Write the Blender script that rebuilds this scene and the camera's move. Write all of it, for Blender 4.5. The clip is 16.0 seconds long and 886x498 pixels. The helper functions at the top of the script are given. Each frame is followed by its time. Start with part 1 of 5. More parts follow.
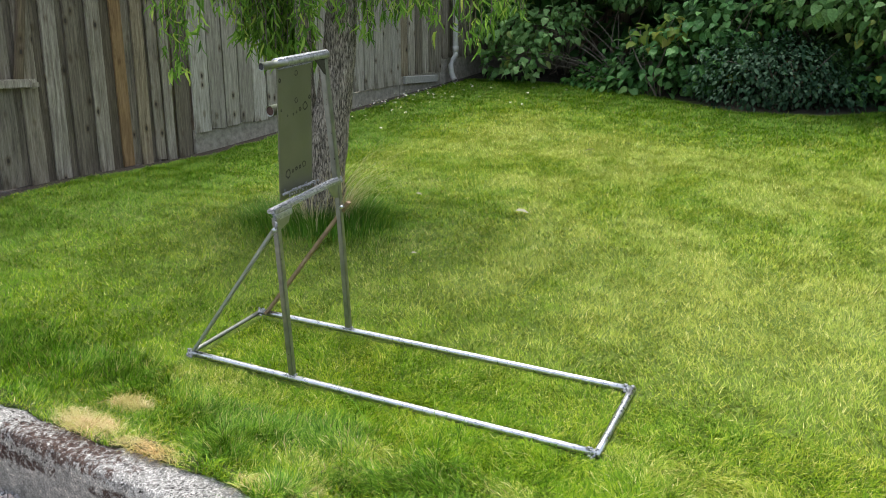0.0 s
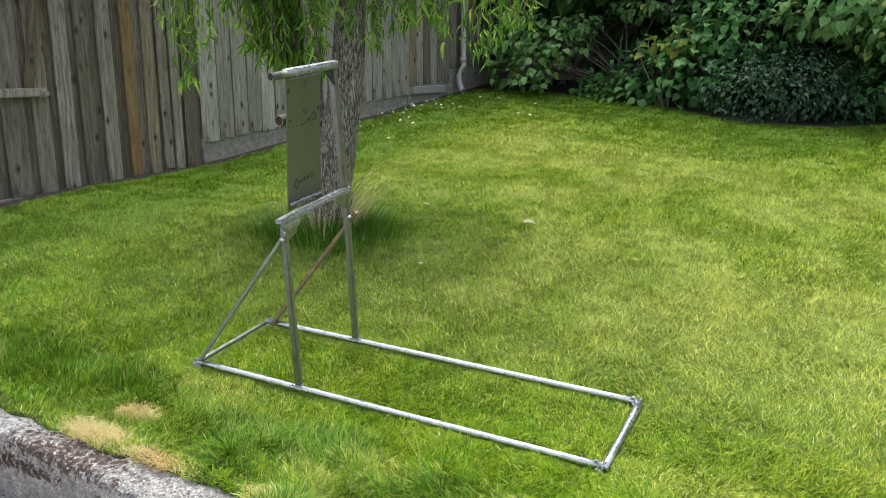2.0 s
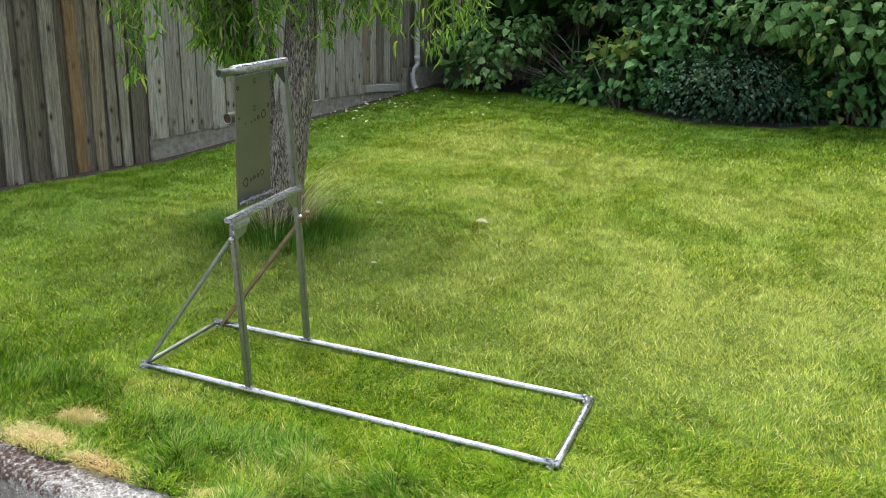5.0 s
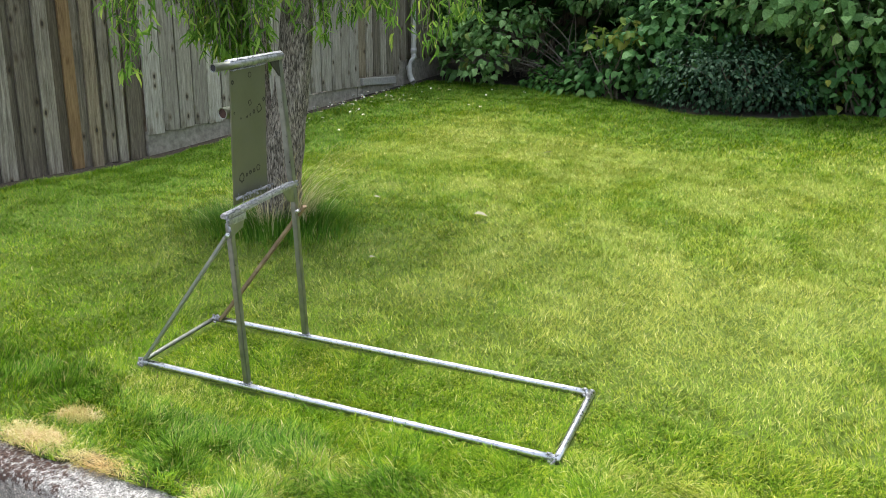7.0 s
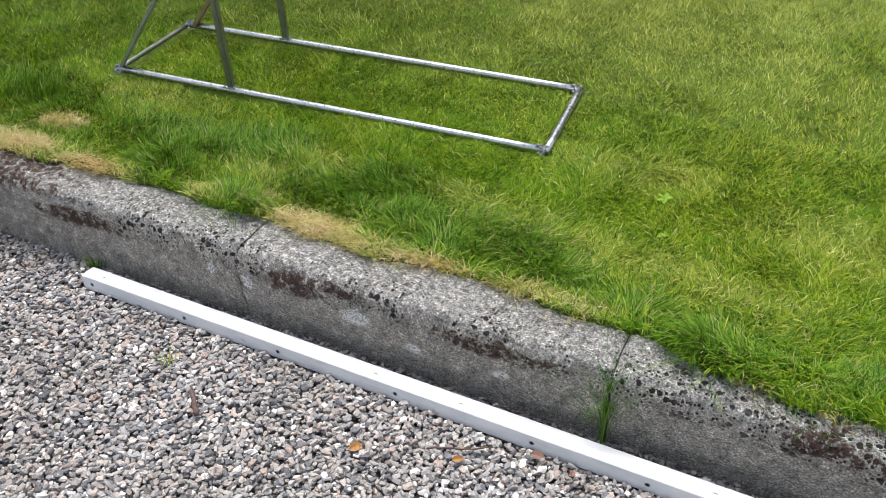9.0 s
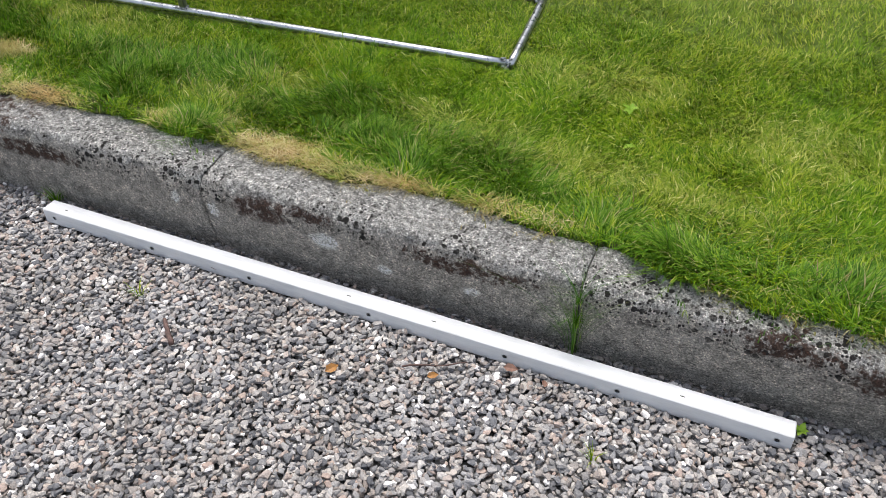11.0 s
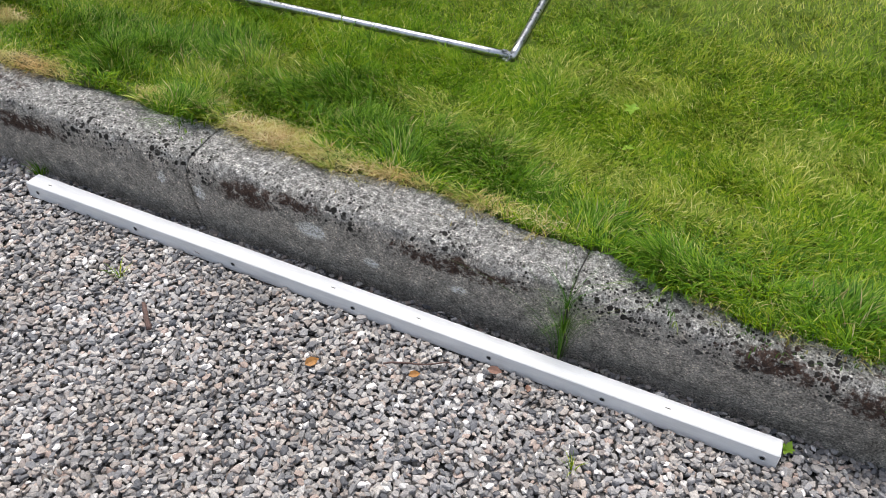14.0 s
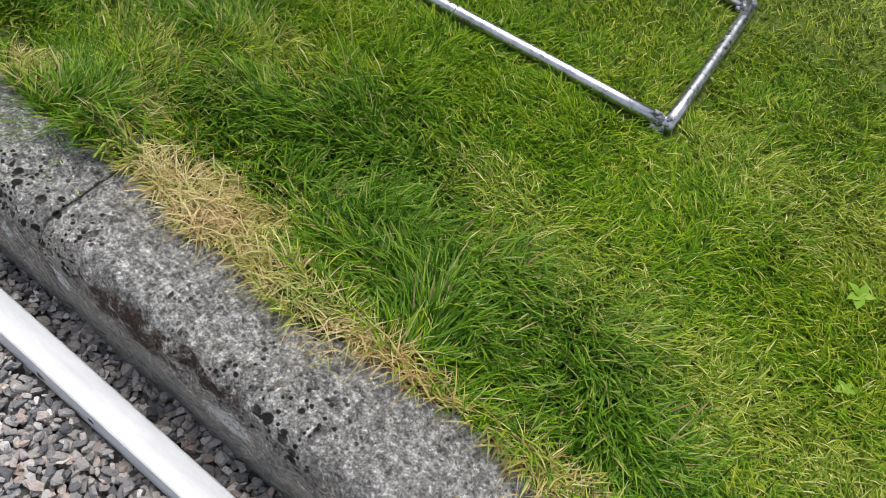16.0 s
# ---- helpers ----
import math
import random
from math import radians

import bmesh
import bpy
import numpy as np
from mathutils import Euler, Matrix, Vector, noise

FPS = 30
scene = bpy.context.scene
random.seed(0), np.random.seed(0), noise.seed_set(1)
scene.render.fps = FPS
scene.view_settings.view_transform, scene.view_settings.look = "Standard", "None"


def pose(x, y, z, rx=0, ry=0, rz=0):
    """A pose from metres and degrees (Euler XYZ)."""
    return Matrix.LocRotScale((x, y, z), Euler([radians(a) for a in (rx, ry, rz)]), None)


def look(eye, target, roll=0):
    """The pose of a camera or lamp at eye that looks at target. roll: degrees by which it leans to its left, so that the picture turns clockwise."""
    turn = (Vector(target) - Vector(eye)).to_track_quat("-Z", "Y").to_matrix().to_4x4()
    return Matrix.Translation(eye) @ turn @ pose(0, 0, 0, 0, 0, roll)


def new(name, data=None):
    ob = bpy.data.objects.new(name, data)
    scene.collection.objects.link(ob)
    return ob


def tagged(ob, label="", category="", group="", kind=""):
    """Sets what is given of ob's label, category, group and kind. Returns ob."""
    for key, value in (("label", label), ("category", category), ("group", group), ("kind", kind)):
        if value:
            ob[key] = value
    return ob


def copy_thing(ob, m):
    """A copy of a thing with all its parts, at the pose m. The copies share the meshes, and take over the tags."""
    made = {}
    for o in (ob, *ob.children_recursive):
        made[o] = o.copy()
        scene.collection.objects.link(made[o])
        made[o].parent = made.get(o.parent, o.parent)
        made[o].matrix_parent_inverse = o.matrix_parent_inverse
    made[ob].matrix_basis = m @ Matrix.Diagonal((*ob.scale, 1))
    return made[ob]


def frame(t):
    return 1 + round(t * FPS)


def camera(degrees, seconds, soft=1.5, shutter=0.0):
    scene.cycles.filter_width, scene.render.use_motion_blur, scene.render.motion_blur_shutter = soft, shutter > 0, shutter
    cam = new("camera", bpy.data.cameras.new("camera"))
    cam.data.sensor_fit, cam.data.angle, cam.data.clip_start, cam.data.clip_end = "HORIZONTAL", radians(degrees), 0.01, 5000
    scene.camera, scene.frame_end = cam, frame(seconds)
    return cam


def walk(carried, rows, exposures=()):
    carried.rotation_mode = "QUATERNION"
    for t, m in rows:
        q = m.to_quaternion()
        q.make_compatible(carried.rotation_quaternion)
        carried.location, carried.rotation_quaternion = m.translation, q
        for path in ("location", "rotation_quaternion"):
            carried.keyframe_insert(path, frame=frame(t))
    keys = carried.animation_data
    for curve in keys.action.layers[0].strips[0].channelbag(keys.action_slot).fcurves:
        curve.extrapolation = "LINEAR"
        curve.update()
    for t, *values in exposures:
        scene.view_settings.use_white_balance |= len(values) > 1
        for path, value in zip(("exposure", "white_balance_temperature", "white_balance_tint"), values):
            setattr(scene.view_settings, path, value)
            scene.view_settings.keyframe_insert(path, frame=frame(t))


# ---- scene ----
import itertools

cam = camera(57.50, 16.0, soft=0.6)
# seconds, place of the eye in metres, turn in degrees
ROWS = [
    (0.0, 0.0000, 0.0000, 1.5785, 76.078, 0.199, 31.101),
    (0.5, -0.0003, -0.0025, 1.5763, 76.309, 0.157, 31.465),
    (1.0, 0.0020, -0.0030, 1.5796, 76.432, 0.051, 31.655),
    (1.5, -0.0007, -0.0010, 1.5852, 76.589, -0.032, 31.688),
    (2.0, -0.0069, 0.0029, 1.5816, 76.768, -0.013, 31.632),
    (2.5, -0.0159, 0.0120, 1.5807, 76.722, -0.033, 31.586),
    (3.0, -0.0081, 0.0144, 1.5854, 76.628, -0.128, 30.990),
    (3.5, 0.0047, 0.0199, 1.5818, 76.541, -0.309, 30.334),
    (4.0, 0.0086, 0.0237, 1.5821, 76.593, -0.358, 29.989),
    (4.5, 0.0031, 0.0135, 1.5809, 76.698, -0.900, 28.767),
    (7.0, -0.0136, 0.0356, 1.5812, 76.187, -0.193, 28.251),
    (7.5, -0.0201, 0.0130, 1.5594, 72.629, -0.015, 28.379),
    (8.0, -0.0271, -0.0103, 1.5224, 67.735, 0.242, 28.468),
    (8.5, -0.0448, -0.0160, 1.4939, 62.374, 0.369, 27.822),
    (9.0, -0.0447, -0.0123, 1.4638, 57.294, 0.241, 26.189),
    (9.5, -0.0382, -0.0027, 1.4552, 53.208, 0.424, 24.871),
    (10.0, -0.0449, -0.0059, 1.4607, 51.499, 0.630, 23.948),
    (12.5, -0.0414, 0.0119, 1.4743, 51.206, 0.751, 22.839),
    (13.0, -0.0322, 0.0246, 1.4671, 51.275, 0.195, 22.645),
    (13.5, -0.0258, 0.0286, 1.4761, 51.552, -0.258, 23.418),
    (14.0, -0.0453, 0.0569, 1.4607, 50.233, -1.370, 24.776),
    (14.5, -0.1503, 0.2160, 1.3899, 49.294, -2.646, 25.290),
    (15.0, -0.3497, 0.5266, 1.3512, 49.727, -4.618, 24.326),
    (15.5, -0.4726, 0.7934, 1.2890, 45.358, -5.776, 27.840),
    (16.0, -0.5754, 1.0529, 1.1827, 41.262, -9.325, 36.917),
]
EXPOSURES = [(0.0, 1.3), (4.5, 1.32), (7.0, 1.47), (7.5, 1.43), (8.0, 1.28), (8.5, 0.92), (9.0, 0.72), (10.0, 0.55), (12.5, 0.54), (14.5, 0.5), (16.0, 0.37)]
walk(cam, [(row[0], pose(*row[1:])) for row in ROWS], EXPOSURES)

# ---- light ----
SUN_EL, SUN_AZ = 74.0, 330.0
world = bpy.data.worlds.new("sky")
scene.world = world
world.use_nodes = True
wt = world.node_tree
sky = wt.nodes.new("ShaderNodeTexSky")
sky.sky_type, sky.sun_disc = "NISHITA", False
sky.sun_elevation, sky.sun_rotation = radians(SUN_EL), radians(SUN_AZ)
sky.dust_density, sky.ozone_density = 3.0, 1.0
veil = wt.nodes.new("ShaderNodeHueSaturation")
veil.inputs["Saturation"].default_value = 0.6
wt.links.new(sky.outputs["Color"], veil.inputs["Color"])
wt.links.new(veil.outputs["Color"], wt.nodes["Background"].inputs["Color"])
wt.nodes["Background"].inputs["Strength"].default_value = 0.15
sun_data = bpy.data.lights.new("sun", "SUN")
sun_data.energy, sun_data.angle, sun_data.color = 2.1, radians(45), (1.0, 0.97, 0.93)
sun = new("sun", sun_data)
sun_dir = Vector((math.sin(radians(SUN_AZ)) * math.cos(radians(SUN_EL)), math.cos(radians(SUN_AZ)) * math.cos(radians(SUN_EL)), math.sin(radians(SUN_EL))))
sun.matrix_world = look(sun_dir * 20, (0, 0, 0))


# ---- materials ----
def base_material(name, rough=0.7, metal=0.0):
    m = bpy.data.materials.new(name)
    m.use_nodes = True
    nt = m.node_tree
    b = nt.nodes["Principled BSDF"]
    b.inputs["Roughness"].default_value = rough
    b.inputs["Metallic"].default_value = metal
    return m, nt, b


def coords(nt, scale=(1, 1, 1), kind="Object"):
    tc = nt.nodes.new("ShaderNodeTexCoord")
    mp = nt.nodes.new("ShaderNodeMapping")
    mp.inputs["Scale"].default_value = scale
    nt.links.new(tc.outputs[kind], mp.inputs["Vector"])
    return mp.outputs["Vector"]


def noise_tex(nt, vec, scale, detail=4.0, rough=0.6):
    n = nt.nodes.new("ShaderNodeTexNoise")
    n.inputs["Scale"].default_value, n.inputs["Detail"].default_value, n.inputs["Roughness"].default_value = scale, detail, rough
    if vec is not None:
        nt.links.new(vec, n.inputs["Vector"])
    return n.outputs["Fac"]


def ramp(nt, fac, stops):
    r = nt.nodes.new("ShaderNodeValToRGB")
    e = r.color_ramp.elements
    while len(e) < len(stops):
        e.new(0.5)
    for el, (p, c) in zip(e, stops):
        el.position = p
        el.color = (*c, 1) if len(c) == 3 else c
    nt.links.new(fac, r.inputs["Fac"])
    return r.outputs["Color"]


def mask(nt, fac, lo, hi):
    r = nt.nodes.new("ShaderNodeMapRange")
    r.interpolation_type = "SMOOTHSTEP"
    r.inputs["From Min"].default_value, r.inputs["From Max"].default_value = lo, hi
    nt.links.new(fac, r.inputs["Value"])
    return r.outputs["Result"]


def mix(nt, fac, a, b, how="MIX"):
    n = nt.nodes.new("ShaderNodeMix")
    n.data_type, n.blend_type = "RGBA", how
    if isinstance(fac, float):
        n.inputs[0].default_value = fac
    else:
        nt.links.new(fac, n.inputs[0])
    for sock, v in ((n.inputs[6], a), (n.inputs[7], b)):
        if isinstance(v, tuple):
            sock.default_value = (*v, 1)
        else:
            nt.links.new(v, sock)
    return n.outputs[2]


def arith(nt, op, a, b):
    n = nt.nodes.new("ShaderNodeMath")
    n.operation = op
    for sock, v in ((n.inputs[0], a), (n.inputs[1], b)):
        if isinstance(v, (int, float)):
            sock.default_value = v
        else:
            nt.links.new(v, sock)
    return n.outputs[0]


def bump(nt, b, height, strength, dist):
    n = nt.nodes.new("ShaderNodeBump")
    n.inputs["Strength"].default_value, n.inputs["Distance"].default_value = strength, dist
    nt.links.new(height, n.inputs["Height"])
    nt.links.new(n.outputs["Normal"], b.inputs["Normal"])


def position(nt, axis):
    g = nt.nodes.new("ShaderNodeNewGeometry")
    s = nt.nodes.new("ShaderNodeSeparateXYZ")
    nt.links.new(g.outputs["Position"], s.inputs[0])
    return s.outputs[axis]


def island(nt):
    return nt.nodes.new("ShaderNodeNewGeometry").outputs["Random Per Island"]


def object_random(nt):
    return nt.nodes.new("ShaderNodeObjectInfo").outputs["Random"]


def attribute(nt, name):
    n = nt.nodes.new("ShaderNodeAttribute")
    n.attribute_name = name
    return n.outputs["Fac"]


def leafy(name, stops, light=0.3, rough=0.5, dry=None, per="island", tones=None, blotch=0):
    """Leaf stuff: a colour for each leaf and light that shines through it."""
    m, nt, b = base_material(name, rough)
    b.inputs["Specular IOR Level"].default_value = 0.13
    col = ramp(nt, island(nt) if per == "island" else object_random(nt), stops)
    if tones is not None:
        for size, tone in ((1.3, tones), (5.5, (0.76, 0.88, 0.64)), (15, (0.84, 0.92, 0.74))):
            n = noise_tex(nt, coords(nt), size, 4)
            col = mix(nt, mask(nt, n, 0.42, 0.60), col, mix(nt, 1.0, col, tone, "MULTIPLY"))
    if dry is not None:
        straw = ramp(nt, island(nt), dry)
        col = mix(nt, attribute(nt, "dry"), col, straw)
    if blotch:
        col = mix(nt, 1.0, col, ramp(nt, noise_tex(nt, coords(nt), blotch, 4, 0.65), [(0.3, (0.62, 0.66, 0.62)), (0.7, (1.25, 1.2, 1.25))]), "MULTIPLY")
    nt.links.new(col, b.inputs["Base Color"])
    t = nt.nodes.new("ShaderNodeBsdfTranslucent")
    nt.links.new(col, t.inputs["Color"])
    ms = nt.nodes.new("ShaderNodeMixShader")
    ms.inputs[0].default_value = light
    nt.links.new(b.outputs[0], ms.inputs[1])
    nt.links.new(t.outputs[0], ms.inputs[2])
    nt.links.new(ms.outputs[0], nt.nodes["Material Output"].inputs["Surface"])
    return m


GRASS = leafy("grass", [(0.0, (0.045, 0.10, 0.003)), (0.3, (0.13, 0.238, 0.006)), (0.65, (0.24, 0.355, 0.011)), (0.9, (0.405, 0.47, 0.022)), (1.0, (0.57, 0.51, 0.14))],
              0.28, 0.6, [(0.0, (0.38, 0.37, 0.06)), (0.5, (0.60, 0.59, 0.16)), (1.0, (0.76, 0.71, 0.34))], tones=(0.86, 0.97, 0.8))
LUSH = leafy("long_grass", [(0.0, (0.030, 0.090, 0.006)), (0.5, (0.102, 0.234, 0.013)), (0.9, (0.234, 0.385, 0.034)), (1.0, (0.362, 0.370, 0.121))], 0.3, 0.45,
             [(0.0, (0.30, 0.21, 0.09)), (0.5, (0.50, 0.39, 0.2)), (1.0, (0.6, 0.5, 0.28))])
DEEP_GRASS = leafy("deep_green_grass", [(0.0, (0.039, 0.111, 0.013)), (0.5, (0.078, 0.195, 0.021)), (0.9, (0.130, 0.273, 0.033)), (1.0, (0.416, 0.416, 0.143))], 0.35, 0.5)
STRAW = leafy("dry_stalks", [(0.0, (0.327, 0.212, 0.086)), (0.4, (0.559, 0.433, 0.212)), (0.8, (0.784, 0.672, 0.426)), (1.0, (0.482, 0.444, 0.193))], 0.25, 0.6, tones=(0.92, 0.82, 0.64))
TALL_STRAW = leafy("tall_dry_stalks", [(0.0, (0.40, 0.34, 0.15)), (0.5, (0.62, 0.55, 0.30)), (1.0, (0.78, 0.72, 0.48))], 0.3, 0.6)
WILLOW = leafy("willow_leaf", [(0.0, (0.069, 0.161, 0.023)), (0.5, (0.178, 0.345, 0.052)), (0.85, (0.310, 0.494, 0.092)), (1.0, (0.494, 0.552, 0.115))], 0.52, 0.4)
# inner leaves, a quarter darker than the single ones for the shade inside
BIG_LEAF_SHADED = leafy("broad_leaf_shaded", [(0.0, (0.045, 0.125, 0.037)), (0.5, (0.077, 0.190, 0.056)), (0.97, (0.131, 0.265, 0.088)), (1.0, (0.403, 0.419, 0.081))], 0.3, 0.38, blotch=48)
BIG_LEAF_ONE = leafy("broad_leaf_single", [(0.0, (0.060, 0.168, 0.050)), (0.5, (0.106, 0.252, 0.078)), (0.98, (0.168, 0.336, 0.108)), (1.0, (0.499, 0.499, 0.090))], 0.3, 0.38, per="object", blotch=6)
# pale leaves; light on the corner and overhanging shrubs is mixed in
PALE_LIT_LEAF = leafy("pale_lit_leaf", [(0.0, (0.101, 0.216, 0.068)), (0.5, (0.176, 0.338, 0.108)), (0.95, (0.284, 0.459, 0.176)), (1.0, (0.486, 0.513, 0.135))], 0.35, 0.42, blotch=40)
PALE_LIT_LEAF_ONE = leafy("pale_lit_leaf_single", [(0.0, (0.117, 0.247, 0.078)), (0.5, (0.202, 0.377, 0.124)), (0.96, (0.312, 0.494, 0.195)), (1.0, (0.468, 0.494, 0.130))], 0.35, 0.42, per="object", blotch=6)
YOUNG_LEAF = leafy("young_leaf", [(0.0, (0.13, 0.22, 0.04)), (0.6, (0.25, 0.33, 0.065)), (1.0, (0.38, 0.37, 0.09))], 0.35, 0.4)
SMALL_LEAF = leafy("small_leaf", [(0.0, (0.02, 0.055, 0.028)), (0.5, (0.04, 0.095, 0.047)), (1.0, (0.10, 0.165, 0.098))], 0.2, 0.55, blotch=70)
LOW_LEAF = leafy("low_leaf", [(0.0, (0.055, 0.166, 0.041)), (0.5, (0.097, 0.248, 0.055)), (1.0, (0.166, 0.331, 0.083))], 0.3, 0.4, blotch=60)


def soil_material():
    m, nt, b = base_material("lawn_soil", 0.95)
    v = coords(nt)
    c = ramp(nt, noise_tex(nt, v, 60, 5), [(0.3, (0.055, 0.09, 0.008)), (0.55, (0.11, 0.165, 0.014)), (0.75, (0.19, 0.21, 0.04))])
    dirt = ramp(nt, noise_tex(nt, v, 35, 6), [(0.3, (0.012, 0.009, 0.006)), (0.6, (0.035, 0.025, 0.017)), (0.8, (0.09, 0.07, 0.05))])
    nt.links.new(mix(nt, attribute(nt, "bare"), c, dirt), b.inputs["Base Color"])
    bump(nt, b, noise_tex(nt, v, 90, 5), 0.8, 0.02)
    return m


def gravel_bed_material():
    m, nt, b = base_material("gravel_bed", 0.95)
    v = coords(nt)
    vo = nt.nodes.new("ShaderNodeTexVoronoi")
    vo.inputs["Scale"].default_value = 48
    nt.links.new(v, vo.inputs["Vector"])
    s = nt.nodes.new("ShaderNodeSeparateColor")
    nt.links.new(vo.outputs["Color"], s.inputs[0])
    # darkened to put shade into the gaps between the stones
    c = ramp(nt, s.outputs[0], [(0.0, (0.05, 0.048, 0.046)), (0.5, (0.15, 0.145, 0.14)), (1.0, (0.3, 0.29, 0.28))])
    nt.links.new(c, b.inputs["Base Color"])
    inv = arith(nt, "SUBTRACT", 1.0, vo.outputs["Distance"])
    bump(nt, b, inv, 1.0, 0.015)
    return m


def stone_material():
    m, nt, b = base_material("gravel_stone", 0.85)
    c = ramp(nt, island(nt), [(0.0, (0.098, 0.101, 0.110)), (0.12, (0.187, 0.187, 0.197)), (0.26, (0.265, 0.259, 0.257)), (0.40, (0.364, 0.345, 0.331)), (0.50, (0.286, 0.249, 0.226)), (0.60, (0.325, 0.322, 0.326)), (0.70, (0.433, 0.407, 0.388)), (0.77, (0.394, 0.302, 0.259)), (0.84, (0.473, 0.432, 0.393)), (0.93, (0.487, 0.470, 0.452)), (1.0, (0.864, 0.837, 0.816))])
    v = coords(nt)
    sp = ramp(nt, noise_tex(nt, v, 260, 3, 0.6), [(0.3, (0.72, 0.72, 0.72)), (0.52, (1, 1, 1)), (0.72, (1.2, 1.19, 1.18))])
    wide = ramp(nt, noise_tex(nt, v, 3.2, 3), [(0.38, (0.88, 0.86, 0.83)), (0.62, (1.08, 1.08, 1.08))])
    c = mix(nt, 1.0, c, wide, "MULTIPLY")
    nt.links.new(mix(nt, 1.0, c, sp, "MULTIPLY"), b.inputs["Base Color"])
    bump(nt, b, noise_tex(nt, v, 300, 4), 0.5, 0.003)
    return m


def concrete_material():
    m, nt, b = base_material("kerb_concrete", 0.92)
    v = coords(nt)
    z = position(nt, 2)
    y = position(nt, 1)
    face = ramp(nt, noise_tex(nt, v, 26, 6, 0.7), [(0.28, (0.22, 0.202, 0.177)), (0.5, (0.45, 0.418, 0.372)), (0.72, (0.74, 0.69, 0.625))])
    grit = ramp(nt, noise_tex(nt, v, 210, 5, 0.8), [(0.37, (0.16, 0.155, 0.15)), (0.45, (0.85, 0.85, 0.85)), (0.54, (1.05, 1.05, 1.04)), (0.62, (1.9, 1.88, 1.84))])
    # weathered upper side, grown over with pale crusts
    pale = ramp(nt, noise_tex(nt, v, 62, 8, 0.78), [(0.34, (0.11, 0.104, 0.094)), (0.44, (0.26, 0.25, 0.235)), (0.52, (0.43, 0.42, 0.40)), (0.62, (0.70, 0.69, 0.665))])
    edge = arith(nt, "ADD", z, arith(nt, "MULTIPLY", noise_tex(nt, v, 14, 5), 0.07))
    tilt = arith(nt, "ADD", edge, arith(nt, "MULTIPLY", position(nt, 0), 0.03))
    top = mask(nt, tilt, 0.20, 0.245)
    c = mix(nt, top, face, pale)
    # dark band of algae low on the face
    damp = mask(nt, arith(nt, "ADD", z, arith(nt, "MULTIPLY", noise_tex(nt, v, 7, 4), 0.10)), 0.17, 0.08)
    c = mix(nt, arith(nt, "MULTIPLY", damp, 0.2), c, (0.085, 0.085, 0.07))
    # black moss crusts along the edge
    where = noise_tex(nt, v, 6, 4)
    band = arith(nt, "MULTIPLY", mask(nt, tilt, 0.15, 0.2), mask(nt, y, 1.585, 1.47))
    ragged = arith(nt, "MULTIPLY", noise_tex(nt, v, 190, 4, 0.7), 0.5)
    for size, lo, hi, at in ((58, 0.36, 0.52, 0.44), (115, 0.30, 0.44, 0.38)):
        vo = nt.nodes.new("ShaderNodeTexVoronoi")
        vo.inputs["Scale"].default_value = size
        nt.links.new(v, vo.inputs["Vector"])
        pick = nt.nodes.new("ShaderNodeSeparateColor")
        nt.links.new(vo.outputs["Color"], pick.inputs[0])
        reach = arith(nt, "MULTIPLY", mask(nt, pick.outputs[0], 0.35, 1.0), hi)
        dot = mask(nt, arith(nt, "SUBTRACT", arith(nt, "ADD", vo.outputs["Distance"], arith(nt, "SUBTRACT", ragged, 0.25)), reach), 0.06, -0.02)
        c = mix(nt, arith(nt, "MULTIPLY", arith(nt, "MULTIPLY", dot, mask(nt, where, at, at + 0.12)), band), c, (0.016, 0.013, 0.010))

    def spot(x, z, rx, rz, wob):
        """A stain with a ragged rim about a point of the kerb's face."""
        dx = arith(nt, "DIVIDE", arith(nt, "SUBTRACT", position(nt, 0), x), rx)
        dz = arith(nt, "DIVIDE", arith(nt, "SUBTRACT", z0, z), rz)
        d2 = arith(nt, "ADD", arith(nt, "MULTIPLY", dx, dx), arith(nt, "MULTIPLY", dz, dz))
        return mask(nt, arith(nt, "ADD", d2, arith(nt, "MULTIPLY", noise_tex(nt, v, 38, 5, 0.7), wob)), wob * 0.5 + 1.0, wob * 0.5 + 0.2)

    z0 = z
    for x, zz, rx, rz, wob in ((-1.21, 0.195, 0.11, 0.05, 2.2), (-1.06, 0.215, 0.10, 0.02, 2.5), (-2.02, 0.20, 0.22, 0.035, 2.6), (-0.62, 0.18, 0.2, 0.03, 5.0), (0.14, 0.18, 0.13, 0.03, 5.0), (0.36, 0.16, 0.09, 0.05, 5.0), (-2.55, 0.2, 0.2, 0.03, 6.0), (-2.4, 0.275, 0.35, 0.04, 4.5), (-2.9, 0.2, 0.4, 0.06, 5.0)):
        c = mix(nt, arith(nt, "MULTIPLY", arith(nt, "MULTIPLY", spot(x, zz, rx, rz, wob), mask(nt, noise_tex(nt, v, 50, 5, 0.7), 0.38, 0.5)), 0.95), c, (0.062, 0.027, 0.015))
    # lime blooms
    for x, zz, rx, rz, wob in ((-1.02, 0.144, 0.052, 0.034, 1.2), (-0.845, 0.095, 0.028, 0.02, 1.0), (-1.375, 0.155, 0.02, 0.035, 4.0), (-1.50, 0.165, 0.018, 0.03, 4.0), (-0.60, 0.10, 0.03, 0.02, 3.0), (0.0, 0.235, 0.02, 0.012, 1.0)):
        c = mix(nt, arith(nt, "MULTIPLY", spot(x, zz, rx, rz, wob), 0.95), c, (0.88, 0.88, 0.85))
    c = mix(nt, 0.9, c, mix(nt, 1.0, c, grit, "MULTIPLY"))
    grains = nt.nodes.new("ShaderNodeTexVoronoi")
    grains.inputs["Scale"].default_value = 240
